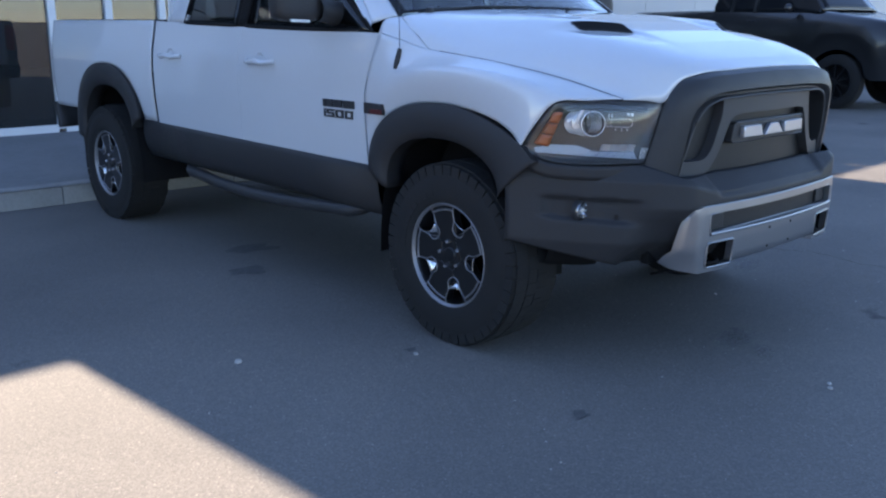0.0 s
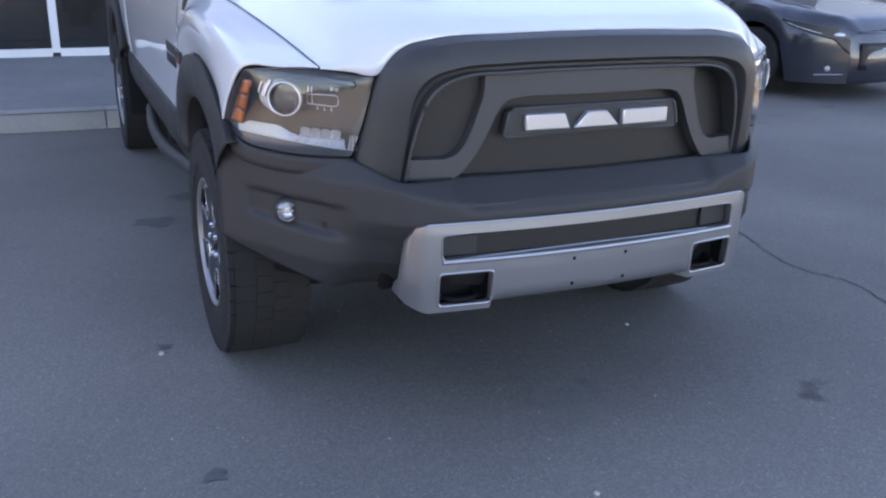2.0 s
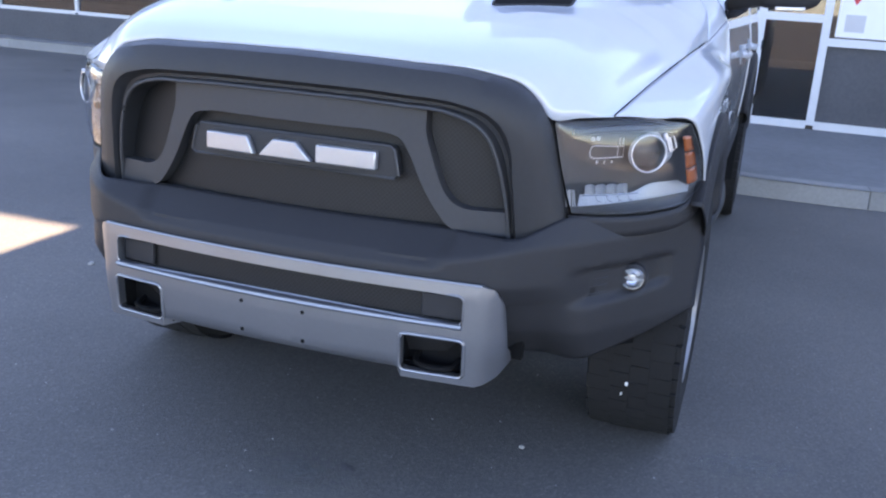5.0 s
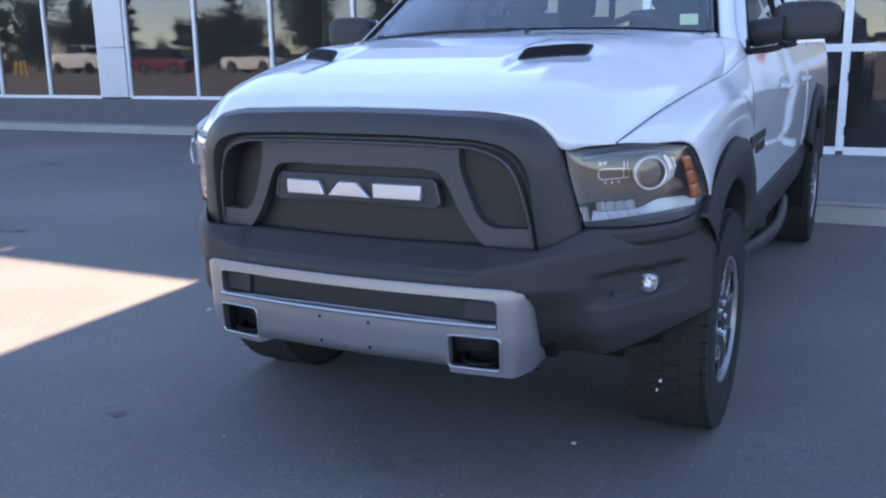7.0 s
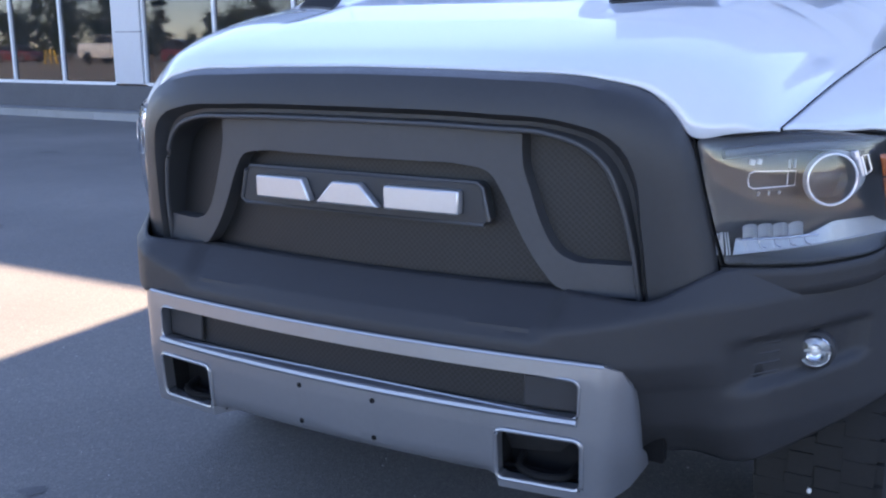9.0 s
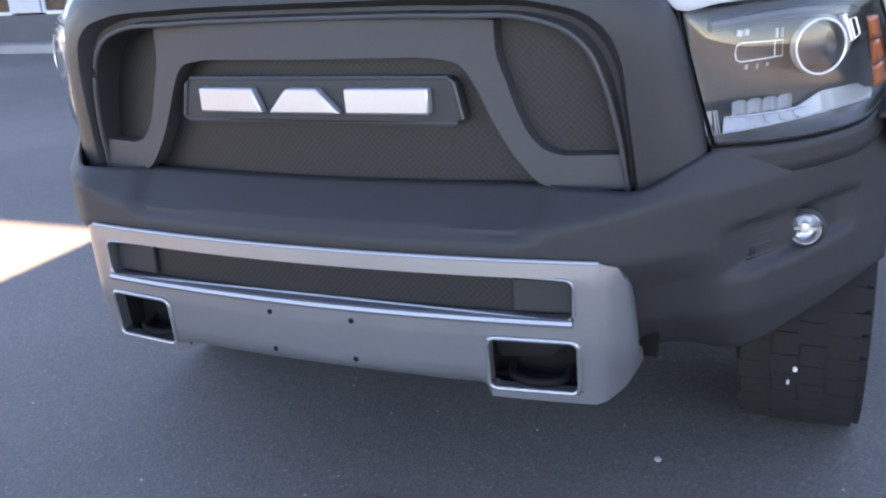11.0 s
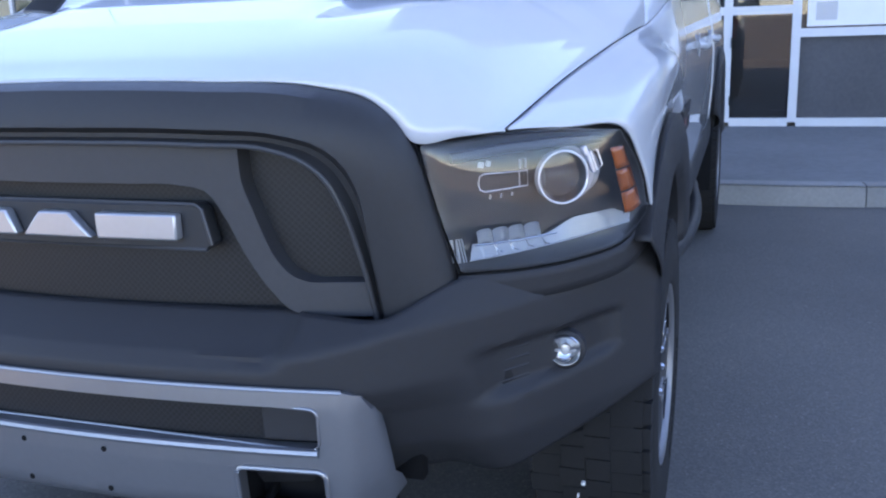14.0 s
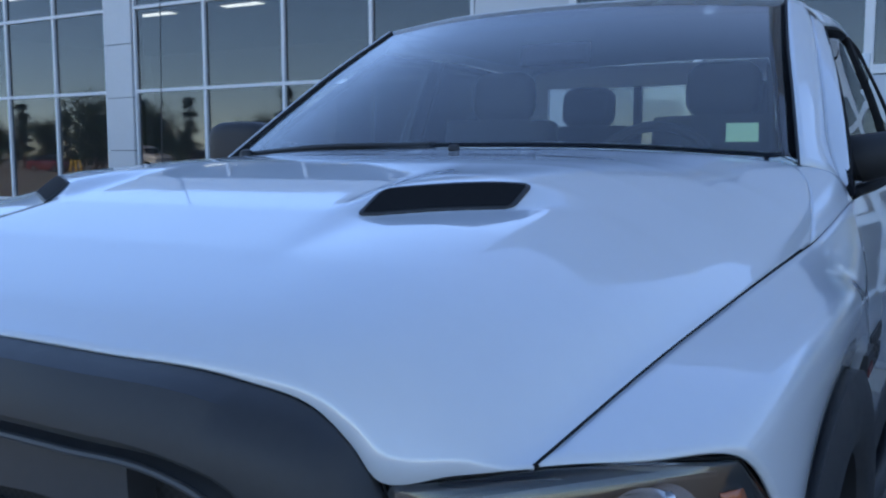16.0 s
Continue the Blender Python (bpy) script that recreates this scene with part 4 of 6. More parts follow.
        part("tow_hook", tube([spline(hk, k / 16) for k in range(17)], 0.008, 8), DARK, t, "black tow hook")
    for x in (-0.093, 0.089):
        for z in (0.568, 0.486):
            part("bolt_hole", placed(lathe([(0.0, 0.0015), (0.0055, 0.001), (0.006, -0.002)], 10), pose(x, bow(x) + 0.12 * max(0, 0.56 - z) ** 1.2 - 0.0005, z, 90)), DARK, plate)
    # fog lamps
    for sd in (1, -1):
        m = pose(sd * 0.868, bumper_y(0.868) + 0.012, 0.684, 90, 0, sd * 8) @ Matrix.Scale(0.74, 4)
        fog = part("fog_lamp", placed(lathe([(0.0, -0.004), (0.020, -0.004), (0.034, 0.006), (0.040, 0.014), (0.044, 0.006), (0.044, -0.03)], 28), m), CHROME, t, "round clear fog lamp")
        part("fog_reflector", placed(join(lathe([(0.0, 0.013), (0.010, 0.011), (0.013, 0.0)], 12), box(-0.026, 0.026, -0.003, 0.003, 0.0, 0.007)), m), LED, fog)
        part("fog_lens", placed(lathe([(0.0, 0.022), (0.02, 0.020), (0.034, 0.015), (0.039, 0.012)], 28), m), LENS, fog, shadow=False)
        part("fog_bezel", placed(lathe([(0.043, 0.010), (0.052, 0.004), (0.056, -0.02)], 28), m), BLACK, fog)
        part("pocket_grille", sheet(lambda u, v: (lambda x: np.array([sd * x, bumper_y(x) + 0.037, 0.648 + 0.074 * v]))(0.758 + 0.062 * u), 6, 2), BLACK, bump, thick=0.004)
        for k in range(4):
            zz = 0.655 + 0.02 * k
            part("pocket_rib", join(tube([(sd * 0.755, bumper_y(0.755) + 0.038, zz), (sd * 0.81, bumper_y(0.81) + 0.036, zz)], 0.004, 6)), BLACK, bump)


def bent_slab(outline, y0, y1, bow):
    """A plate that curves back towards its ends, with its faces cut into strips so that it can bend."""
    bm = bmesh.new()
    ring = [bm.verts.new((x, 0, z)) for x, z in outline]
    bm.faces.new(ring)
    xs = [p[0] for p in outline]
    lo, hi = min(xs), max(xs)
    k = max(2, int((hi - lo) / 0.05))
    for i in range(1, k):
        geom = list(bm.verts) + list(bm.edges) + list(bm.faces)
        bmesh.ops.bisect_plane(bm, geom=geom, plane_co=(lo + (hi - lo) * i / k, 0, 0), plane_no=(1, 0, 0))
    bmesh.ops.triangulate(bm, faces=[f for f in bm.faces if len(f.verts) > 12])
    r = bmesh.ops.extrude_face_region(bm, geom=list(bm.faces))
    moved = {g for g in r["geom"] if isinstance(g, bmesh.types.BMVert)}
    for v in bm.verts:
        v.co.y = (y0 if v in moved else y1) + bow * v.co.x ** 2
    bm.verts.index_update()
    out = [tuple(v.co) for v in bm.verts], [tuple(v.index for v in f.verts) for f in bm.faces]
    bm.free()
    return out


def holed(outline, holes, depth, thick):
    """A plate with openings, bent by depth(x, z)."""
    bm = bmesh.new()
    for loop in [outline] + holes:
        vs = [bm.verts.new((x, 0, z)) for x, z in loop]
        for i in range(len(vs)):
            bm.edges.new((vs[i], vs[(i + 1) % len(vs)]))
    bmesh.ops.triangle_fill(bm, use_beauty=True, use_dissolve=False, edges=list(bm.edges), normal=(0, -1, 0))
    for i in range(-11, 12):
        bmesh.ops.bisect_plane(bm, geom=list(bm.verts) + list(bm.edges) + list(bm.faces), plane_co=(i * 0.052, 0, 0), plane_no=(1, 0, 0))
    for x in (0.535, 0.55, 0.565, 0.58, 0.595, 0.61):
        for sd in (1, -1):
            bmesh.ops.bisect_plane(bm, geom=list(bm.verts) + list(bm.edges) + list(bm.faces), plane_co=(sd * x, 0, 0), plane_no=(1, 0, 0))
    for z in (0.46, 0.48, 0.50, 0.52, 0.54, 0.56, 0.60, 0.68):
        bmesh.ops.bisect_plane(bm, geom=list(bm.verts) + list(bm.edges) + list(bm.faces), plane_co=(0, 0, z), plane_no=(0, 0, 1))
    inside = lambda c, h: min(p[0] for p in h) < c.x < max(p[0] for p in h) and min(p[1] for p in h) < c.z < max(p[1] for p in h)
    bad = [f for f in bm.faces if any(inside(f.calc_center_median(), h) for h in holes)]
    bmesh.ops.delete(bm, geom=bad, context="FACES")
    r = bmesh.ops.extrude_face_region(bm, geom=list(bm.faces))
    moved = {g for g in r["geom"] if isinstance(g, bmesh.types.BMVert)}
    for v in bm.verts:
        v.co.y = depth(v.co.x, v.co.z) + (0 if v in moved else thick)
    bm.verts.index_update()
    out = [tuple(v.co) for v in bm.verts], [tuple(v.index for v in f.verts) for f in bm.faces]
    bm.free()
    return out


def build_lamps(t):
    """Head lamps: bezel, projector in its ring, marker bar, ribbed strip, amber reflector, clear lens."""
    top = [(0.655, 0.156, 1.108), (0.72, 0.197, 1.112), (0.787, 0.249, 1.118), (0.875, 0.335, 1.116), (0.960, 0.433, 1.104)]
    low = [(0.712, 0.190, 0.874), (0.80, 0.262, 0.868), (0.90, 0.375, 0.868), (0.965, 0.480, 0.880), (1.002, 0.566, 0.922)]
    inner = [(0.712, 0.190, 0.874), (0.683, 0.170, 0.99), (0.655, 0.156, 1.108)]
    outer = [(1.002, 0.566, 0.922), (0.990, 0.504, 1.020), (0.960, 0.433, 1.104)]
    f0 = coons(low, top, inner, outer)

    def lens(u, v, back=0.0):
        p = f0(u, v)
        q = 0.022 * math.sin(math.pi * u) ** 0.5 * math.sin(math.pi * v) ** 0.5 if 0 < u < 1 and 0 < v < 1 else 0
        return p + np.array([0.45, -0.89, 0.05]) * (q - back)
    edge = [lens(k / 24, 0) for k in range(25)] + [lens(1, k / 10) for k in range(1, 11)] + [lens(1 - k / 24, 1) for k in range(1, 25)] + [lens(0, 1 - k / 10) for k in range(1, 10)]
    c = lambda x, z, off: np.array([x, lens_y(x) + off, z])
    for sd, f in ((1, lambda q: q), (-1, flip)):
        def bez(u, v):
            d = 0.010 + 0.055 * (math.sin(math.pi * u) * math.sin(math.pi * v)) ** 0.4
            return lens(u, v, d)
        lamp = part("head_lamp", f(sheet(bez, 30, 20)), BEZEL, t, "head lamp with smoked bezel, projector and amber reflector")
        part("lamp_gasket", f(tube(edge, 0.0018, 6, True)), DARK, lamp)
        # projector
        m = Matrix.Translation((0.870, 0.322, 1.028)) @ pose(0, 0, 0, 90, 0, 32)
        part("projector_ring", f(placed(join(lathe([(0.0470 + 0.0025 * math.cos(k * math.tau / 12), 0.008 + 0.0028 * math.sin(k * math.tau / 12)) for k in range(13)], 48), lathe([(0.0492, 0.006), (0.0500, -0.006)], 48)), m)), RINGS, lamp, "bright silver projector ring")
        def barrel(u, v):
            a = math.tau * u
            w = 0.0495 - 0.004 * v + 0.0035 * math.exp(-((v - 0.45) / 0.08) ** 2)
            p = m @ Vector((w * math.cos(a), w * math.sin(a), -0.004))
            return np.array([p[0] + 0.016 * v, p[1] + 0.068 * v, p[2]])
        part("projector_barrel", f(sheet(barrel, 48, 14)), RINGS, lamp, "chrome barrel round the projector")
        part("projector", f(placed(lathe([(0.0, 0.012), (0.016, 0.010), (0.029, 0.004), (0.036, -0.008), (0.039, -0.03)], 32), m)), LENS, lamp, "clear projector lens")
        part("projector_cup", f(placed(lathe([(0.0, -0.045), (0.026, -0.042), (0.042, -0.02), (0.0448, 0.004)], 32), m)), BOWL, lamp)
        clip = m @ pose(0, 0, 0, 0, 0, 20) @ Matrix.Translation((-0.009, 0, 0))
        part("ring_clip", f(placed(join(box(0.066, 0.073, -0.018, 0.024, -0.02, 0.002), box(0.062, 0.071, 0.018, 0.034, -0.014, 0.004)), clip)), RINGS, lamp, bevel=0.002)
        part("ring_clip", f(placed(tube([(0.076, -0.016, 0.0), (0.092, -0.014, -0.010), (0.092, 0.016, -0.010), (0.076, 0.020, 0.0)], 0.0018, 6, True), clip)), RINGS, lamp)
        # outlined marker bar
        r = [c(x, z, 0.032) for x, z in ((0.749, 1.012), (0.780, 1.0135), (0.812, 1.015), (0.812, 1.042), (0.780, 1.043), (0.749, 1.044), (0.742, 1.040), (0.7395, 1.028), (0.742, 1.016))]
        part("marker_bar", f(tube(r, 0.0014, 6, True)), RINGS, lamp)
        for k in range(2):
            part("marker_cell", f(placed(box(-0.0013, 0.0013, -0.003, 0.003, -0.008, 0.008), pose(*c(0.802 + 0.008 * k, 1.056, 0.026), 0, 0, 30))), STRIP, lamp)
        part("upper_brow", f(tube([c(x, 1.076 + 0.012 * math.sin(math.pi * (x - 0.70) / 0.26), 0.026) for x in (0.70, 0.74, 0.79, 0.84, 0.89, 0.93)], 0.010, 8)), BEZEL, lamp)
        # ribbed strip along the bottom
        def strip(u, v):
            x = 0.726 + 0.240 * u
            z0 = 0.893 + 0.016 * u
            k = min(1.0, max(0.0, (u - 0.44) / 0.22))
            z1 = 0.919 + 0.021 * k * k * (3 - 2 * k)
            p = c(x, z0 + (z1 - z0) * v, 0.026 + 0.012 * v + (0.0025 if u < 0.48 else 0.0012) * ((11 * u + 0.5 * v) % 1.0))
            return p
        part("light_strip", f(sheet(strip, 110, 8)), STRIP, lamp, "ribbed clear light strip")
        # four scooped reflector cells standing on a bright ledge
        for k in range(4):
            def cell(u, v, x0=0.740 + 0.0232 * k):
                w = 2 * u - 1
                return c(x0 + 0.0226 * u, 0.9215 + (0.0265 - 0.0025 * w ** 6) * v, 0.019 + 0.014 * (1 - w * w) - 0.010 * v * v)
            part("reflector_cell", f(sheet(cell, 8, 6)), STRIP, lamp)
        part("cell_ledge", f(tube([c(x, 0.9195, 0.018) for x in (0.736, 0.765, 0.80, 0.83, 0.856)], 0.0012, 6)), CHROME, lamp)
        for x in (0.765, 0.788, 0.811, 0.834):
            part("ledge_rib", f(tube([c(x, 0.9195, 0.017), c(x + 0.004, 0.906, 0.018), c(x + 0.012, 0.902, 0.019)], 0.0009, 5)), CHROME, lamp)
        part("marker_divider", f(join(*[tube([c(x, 1.014, 0.032), c(x, 1.0425, 0.032)], 0.001, 5) for x in (0.800,)])), RINGS, lamp)
        for x, z, w, h in ((0.758, 1.003, 0.0012, 0.004), (0.774, 1.003, 0.001, 0.004), (0.790, 1.004, 0.0012, 0.003), (0.745, 1.061, 0.005, 0.005), (0.756, 1.062, 0.004, 0.005)):
            part("marker_cell", f(placed(box(-w, w, -0.003, 0.003, -h, h), pose(*c(x, z, 0.027), 0, 12, 30))), STRIP, lamp)
        part("strip_edge", f(tube([strip(k / 20, 0) + np.array([0, -0.003, -0.001]) for k in range(21)], 0.0014, 6)), STRIP, lamp)
        part("fluted_end", f(join(*[tube([c(0.703 + 0.004 * k, 0.892, 0.016), c(0.696 + 0.004 * k, 0.935, 0.016)], 0.0014, 5) for k in range(6)])), LED, lamp)
        # amber reflector on the outer end
        am = coons([(0.952, 0.468, 0.935), (0.965, 0.495, 0.938), (0.977, 0.525, 0.945)], [(0.930, 0.418, 1.070), (0.940, 0.434, 1.072), (0.950, 0.450, 1.070)],
                   [(0.952, 0.468, 0.935), (0.930, 0.418, 1.070)], [(0.977, 0.525, 0.945), (0.950, 0.450, 1.070)])
        amber = part("amber_reflector", f(sheet(lambda u, v: am(u, v) + np.array([0.010, -0.010, 0]), 4, 12)), BEZEL, lamp, "amber side reflector")
        for k in range(3):
            part("amber_cell", f(sheet(lambda u, v: am(0.03 + 0.94 * u, (k + 0.04 + 0.92 * v) / 3) + np.array([0.014, -0.014, 0]) * (1 + 0.2 * math.sin(math.pi * u)), 4, 4)), AMBER, amber, thick=0.002)
        part("lamp_lens", f(sheet(lens, 30, 20)), LENS, lamp, "clear lamp lens", shadow=False, thick=0.003)
        # black filler between lamp and bumper
        part("lamp_filler", f(sheet(lambda u, v: (lambda p: np.array([p[0] + 0.004 * v, p[1] - 0.002 + 0.010 * v, p[2] - 0.004 - 0.055 * v]))(spline(low, u)), 24, 3)), BLACK, t, thick=0.006)


def build_wheel(t, sd, y):
    m = pose(sd * 0.870, y, HUB_Z, 0, 90 * sd, 0)          # local z points out of the truck
    prof = [(0.212, -0.13), (0.232, -0.142), (0.30, -0.146), (0.36, -0.138), (0.395, -0.122), (0.409, -0.105),
            (0.409, 0.105), (0.395, 0.122), (0.36, 0.140), (0.33, 0.147), (0.30, 0.148), (0.27, 0.146), (0.245, 0.144), (0.232, 0.136), (0.222, 0.118)]
    wheel = part("wheel", placed(lathe(prof, 64), m), RUBBER, t, "off-road tyre on a black and machined alloy rim")
    knobs = []
    for k in range(44):
        a = 360 * k / 44
        for z0, z1, r0, off in ((0.058, 0.124, 0.403, 0.0), (0.002, 0.055, 0.404, 4.0), (-0.055, -0.002, 0.404, 0.0), (-0.124, -0.058, 0.403, 4.0)):
            long = 0.0272 if k % 2 else 0.0284
            knobs.append(placed(box(r0, TYRE_R - (0.003 if abs(z0 + z1) > 0.1 else 0), -long, long, z0 - (0.006 if k % 2 else 0), z1), pose(0, 0, 0, 0, 0, a + off)))
        knobs.append(placed(box(0.350, 0.399, -0.0238, 0.0238, 0.116, 0.1415), pose(0, 0, 0, 0, 0, a)))
    part("tread", placed(join(*knobs), m), RUBBER, wheel, smooth=False)
    for k in range(9):
        part("sidewall_bar", placed(box(0.268, 0.292, -0.016, 0.016, 0.144, 0.1485), m @ pose(0, 0, 0, 0, 0, 20 + 8.5 * k)), RUBBER, wheel, smooth=False)
    # rim
    rim = part("rim", placed(lathe([(0.20, -0.12), (0.206, 0.0), (0.214, 0.10), (0.222, 0.125), (0.231, 0.138), (0.236, 0.135)], 56), m), RIMBLACK, wheel, "black alloy rim")
    part("rim_lip", placed(lathe([(0.221, 0.128), (0.225, 0.137), (0.232, 0.141), (0.2365, 0.136)], 64), m), RIMGREY, rim, "machined rim lip")
    part("brake_disc", placed(lathe([(0.0, 0.012), (0.165, 0.012), (0.17, 0.0), (0.165, -0.012), (0.0, -0.012)], 36), m), DARK, rim)
    turn = 48
    for k in range(5):
        a = turn + 72 * k + 36
        sp = [(0.055, -0.05), (0.10, -0.062), (0.15, -0.058), (0.222, -0.070), (0.222, 0.070), (0.15, 0.058), (0.10, 0.062), (0.055, 0.05)]
        zs = [0.118, 0.120, 0.124, 0.128, 0.128, 0.124, 0.120, 0.118]
        n = len(sp)
        vs = [(x, yy, z) for (x, yy), z in zip(sp, zs)] + [(x, yy, z - 0.05) for (x, yy), z in zip(sp, zs)]
        fs = [tuple(range(n)), tuple(reversed(range(n, 2 * n)))] + [(i, n + i, n + (i + 1) % n, (i + 1) % n) for i in range(n)]
        spoke = part("spoke", placed((vs, fs), m @ pose(0, 0, 0, 0, 0, a)), RIMBLACK, rim, bevel=0.006)
        # window between two spokes, edged in bare metal
        w = turn + 72 * k
        leg = [(0.218, -0.066), (0.190, -0.060), (0.150, -0.036), (0.118, -0.032), (0.104, -0.016), (0.104, 0.016), (0.118, 0.032), (0.150, 0.036), (0.190, 0.060), (0.218, 0.066)]
        edge = [(spline(leg, i / 36)[0], spline(leg, i / 36)[1], 0.121 + 0.03 * (spline(leg, i / 36)[0] - 0.1)) for i in range(37)]
        part("window_edge", placed(tube(edge, 0.0032, 6), m @ pose(0, 0, 0, 0, 0, w)), RIMGREY, rim)
        part("rim_line", placed(tube([(0.204 * math.cos(radians(q)), 0.204 * math.sin(radians(q)), 0.127) for q in range(18, 55, 3)], 0.0045, 6), m @ pose(0, 0, 0, 0, 0, w)), RIMGREY, rim)
        part("chamfer", placed(sheet(lambda u, v: np.array([0.116 + 0.034 * v + 0.006 * (2 * u - 1) ** 2, (2 * u - 1) * (0.012 + 0.019 * v), 0.096 + 0.030 * v]), 8, 3), m @ pose(0, 0, 0, 0, 0, w)), CHAMFER, rim, thick=0.003)
        part("lug_nut", placed(lathe([(0.0, 0.034), (0.008, 0.032), (0.011, 0.026), (0.011, 0.0)], 6), m @ pose(0.060 * math.cos(radians(a)), 0.060 * math.sin(radians(a)), 0.098)), CHROME, rim)
    part("hub", placed(lathe([(0.0, 0.126), (0.030, 0.125), (0.036, 0.118), (0.075, 0.116), (0.10, 0.105), (0.10, 0.05)], 30), m), RIMBLACK, rim)


def build_badges(t):
    """Side badges on both front doors and fenders, antenna foot."""
    for sd, f in ((1, lambda q: q), (-1, flip)):
        turn = (lambda y: y) if sd < 0 else (lambda y: 3.565 - y if y > 1.6 else y)
        plate = lambda y0, y1, z0, z1, d=0.006: ([(side_x(z) + dx, turn(y), z) for dx in (0.001, d) for z in (z0, z1) for y in (y0, y1)],
                                                         [(0, 1, 3, 2), (4, 6, 7, 5), (0, 4, 5, 1), (2, 3, 7, 6), (0, 2, 6, 4), (1, 5, 7, 3)])
        badge = part("door_badge", f(plate(1.888, 1.910, 0.995, 1.032)), BLACK, t, "black raised door badge")
        for y0, y1 in ((1.830, 1.884), (1.752, 1.822), (1.655, 1.744)):
            part("badge_shape", f(plate(y0, y1, 0.995, 1.032)), BLACK, badge)
        # the numerals 1 5 0 0 as strokes
        strokes = []          # one list a numeral
        zs, ze, zm = 0.945, 0.984, 0.9645
        strokes.append([plate(1.893, 1.903, zs, ze)])
        for y1 in (1.880, 1.806, 1.730):
            y0 = y1 - 0.062
            if y1 == 1.880:
                strokes.append([plate(y0, y1, ze - 0.009, ze), plate(y1 - 0.014, y1, zm, ze - 0.009), plate(y0, y1, zm - 0.004, zm + 0.005), plate(y0, y0 + 0.014, zs + 0.009, zm - 0.004), plate(y0, y1, zs, zs + 0.009)])
            else:
                strokes.append([plate(y0, y1, ze - 0.009, ze), plate(y0, y1, zs, zs + 0.009), plate(y0, y0 + 0.014, zs + 0.009, ze - 0.009), plate(y1 - 0.014, y1, zs + 0.009, ze - 0.009)])
        for q in strokes:
            part("numeral", f(join(*q)), BLACK, badge)
        fb = part("fender_badge", f(plate(1.425, 1.563, 0.985, 1.035, 0.018)), BLACK, t, "dark fender badge with a red band")
        part("badge_band", f(plate(1.43, 1.515, 0.988, 1.008, 0.021)), BADGERED, fb)
    foot = part("antenna", tube([(-0.985, 1.352, 1.195), (-0.975, 1.350, 1.225), (-0.962, 1.350, 1.285)], lambda s: 0.016 * (0.5 + math.sin(math.pi * (0.15 + 0.8 * s)) * 0.6), 10), BLACK, t, "black antenna foot and mast")
    part("mast", tube([(-0.963, 1.350, 1.28), (-0.955, 1.36, 1.95)], 0.0016, 5), BLACK, foot)


truck = build_truck()


# ---- ground ----
def build_ground():
    single("ground", sheet(lambda u, v: np.array([(2 * u - 1) ** 3 * 900, (2 * v - 1) ** 3 * 900, 0.0]), 24, 24), ASPHALT,
           "worn dark grey asphalt of a parking lot", "ground", kind="structure", smooth=False)


APRON = [(-12.0, 9.95), (-6.6, 9.95), (-5.6, 9.75), (-4.95, 9.15), (-4.55, 8.2), (-3.9, 6.6), (-3.2, 5.75), (-2.2, 5.42), (0, 5.35), (2.4, 5.42),
         (3.3, 5.75), (4.0, 6.5), (4.6, 7.9), (5.0, 9.1), (5.7, 9.75), (6.7, 9.95), (14.0, 9.95)]
KERB_H = 0.15


def build_pavement():
    """Raised walk in front of the building, rounded out round the entrance, with a pale kerb."""
    pts = [(-26.0 + 0.75 * k, 9.95) for k in range(26)]
    bend = APRON[1:-1]
    pts += [tuple(spline(bend, k / 70)) for k in range(71)] + [(6.7 + 0.75 * k, 9.95) for k in range(1, 38)]
    n = len(pts)
    vs = [(x, y, KERB_H - 0.004) for x, y in pts] + [(x, 10.9, KERB_H - 0.004) for x, y in pts]
    single("pavement", (vs, [(i, i + 1, n + i + 1, n + i) for i in range(n - 1)]), PAVE, "grey concrete walk in front of the building", "pavement", kind="structure", smooth=False)
    kerb = thing("kerb", (0, 7.5, 0), "pale concrete kerb along the walk", "kerb", kind="structure")
    # kerb stones about 1.5 m long, with fine joints
    d = np.r_[0, np.cumsum([math.dist(pts[i], pts[i + 1]) for i in range(n - 1)])]
    at = lambda s: np.array([np.interp(s, d, [p[0] for p in pts]), np.interp(s, d, [p[1] for p in pts])])
    count = int(d[-1] / 1.5)
    for k in range(count):
        s0, s1 = d[-1] * k / count + 0.004, d[-1] * (k + 1) / count - 0.004
        prof = [(0.0, -0.05), (0.006, 0.10), (0.014, 0.138), (0.035, KERB_H), (0.16, KERB_H + 0.002), (0.16, -0.05)]
        vs = []
        for i in range(7):
            s = s0 + (s1 - s0) * i / 6
            p, q = at(s), at(min(s + 0.05, d[-1])) - at(max(s - 0.05, 0))
            nrm = np.array([-q[1], q[0]]) / np.linalg.norm(q)
            vs += [(*(p + nrm * a), h) for a, h in prof]
        m = len(prof)
        fs = [(i * m + j, i * m + (j + 1) % m, (i + 1) * m + (j + 1) % m, (i + 1) * m + j) for i in range(6) for j in range(m)]
        fs += [tuple(reversed(range(m))), tuple(range(6 * m, 7 * m))]
        part("kerb_stone", (vs, fs), KERB, kerb)


# ---- dealership building ----
FACE, PORCH = 10.5, 8.95             # glass front, and the entrance bay that stands out from it
BAY_L, BAY_R = -2.72, 4.16
ROOF, TOWER = 6.13, 10.0
ROWS_Z = (0.62, 2.56, 3.98, 5.42)


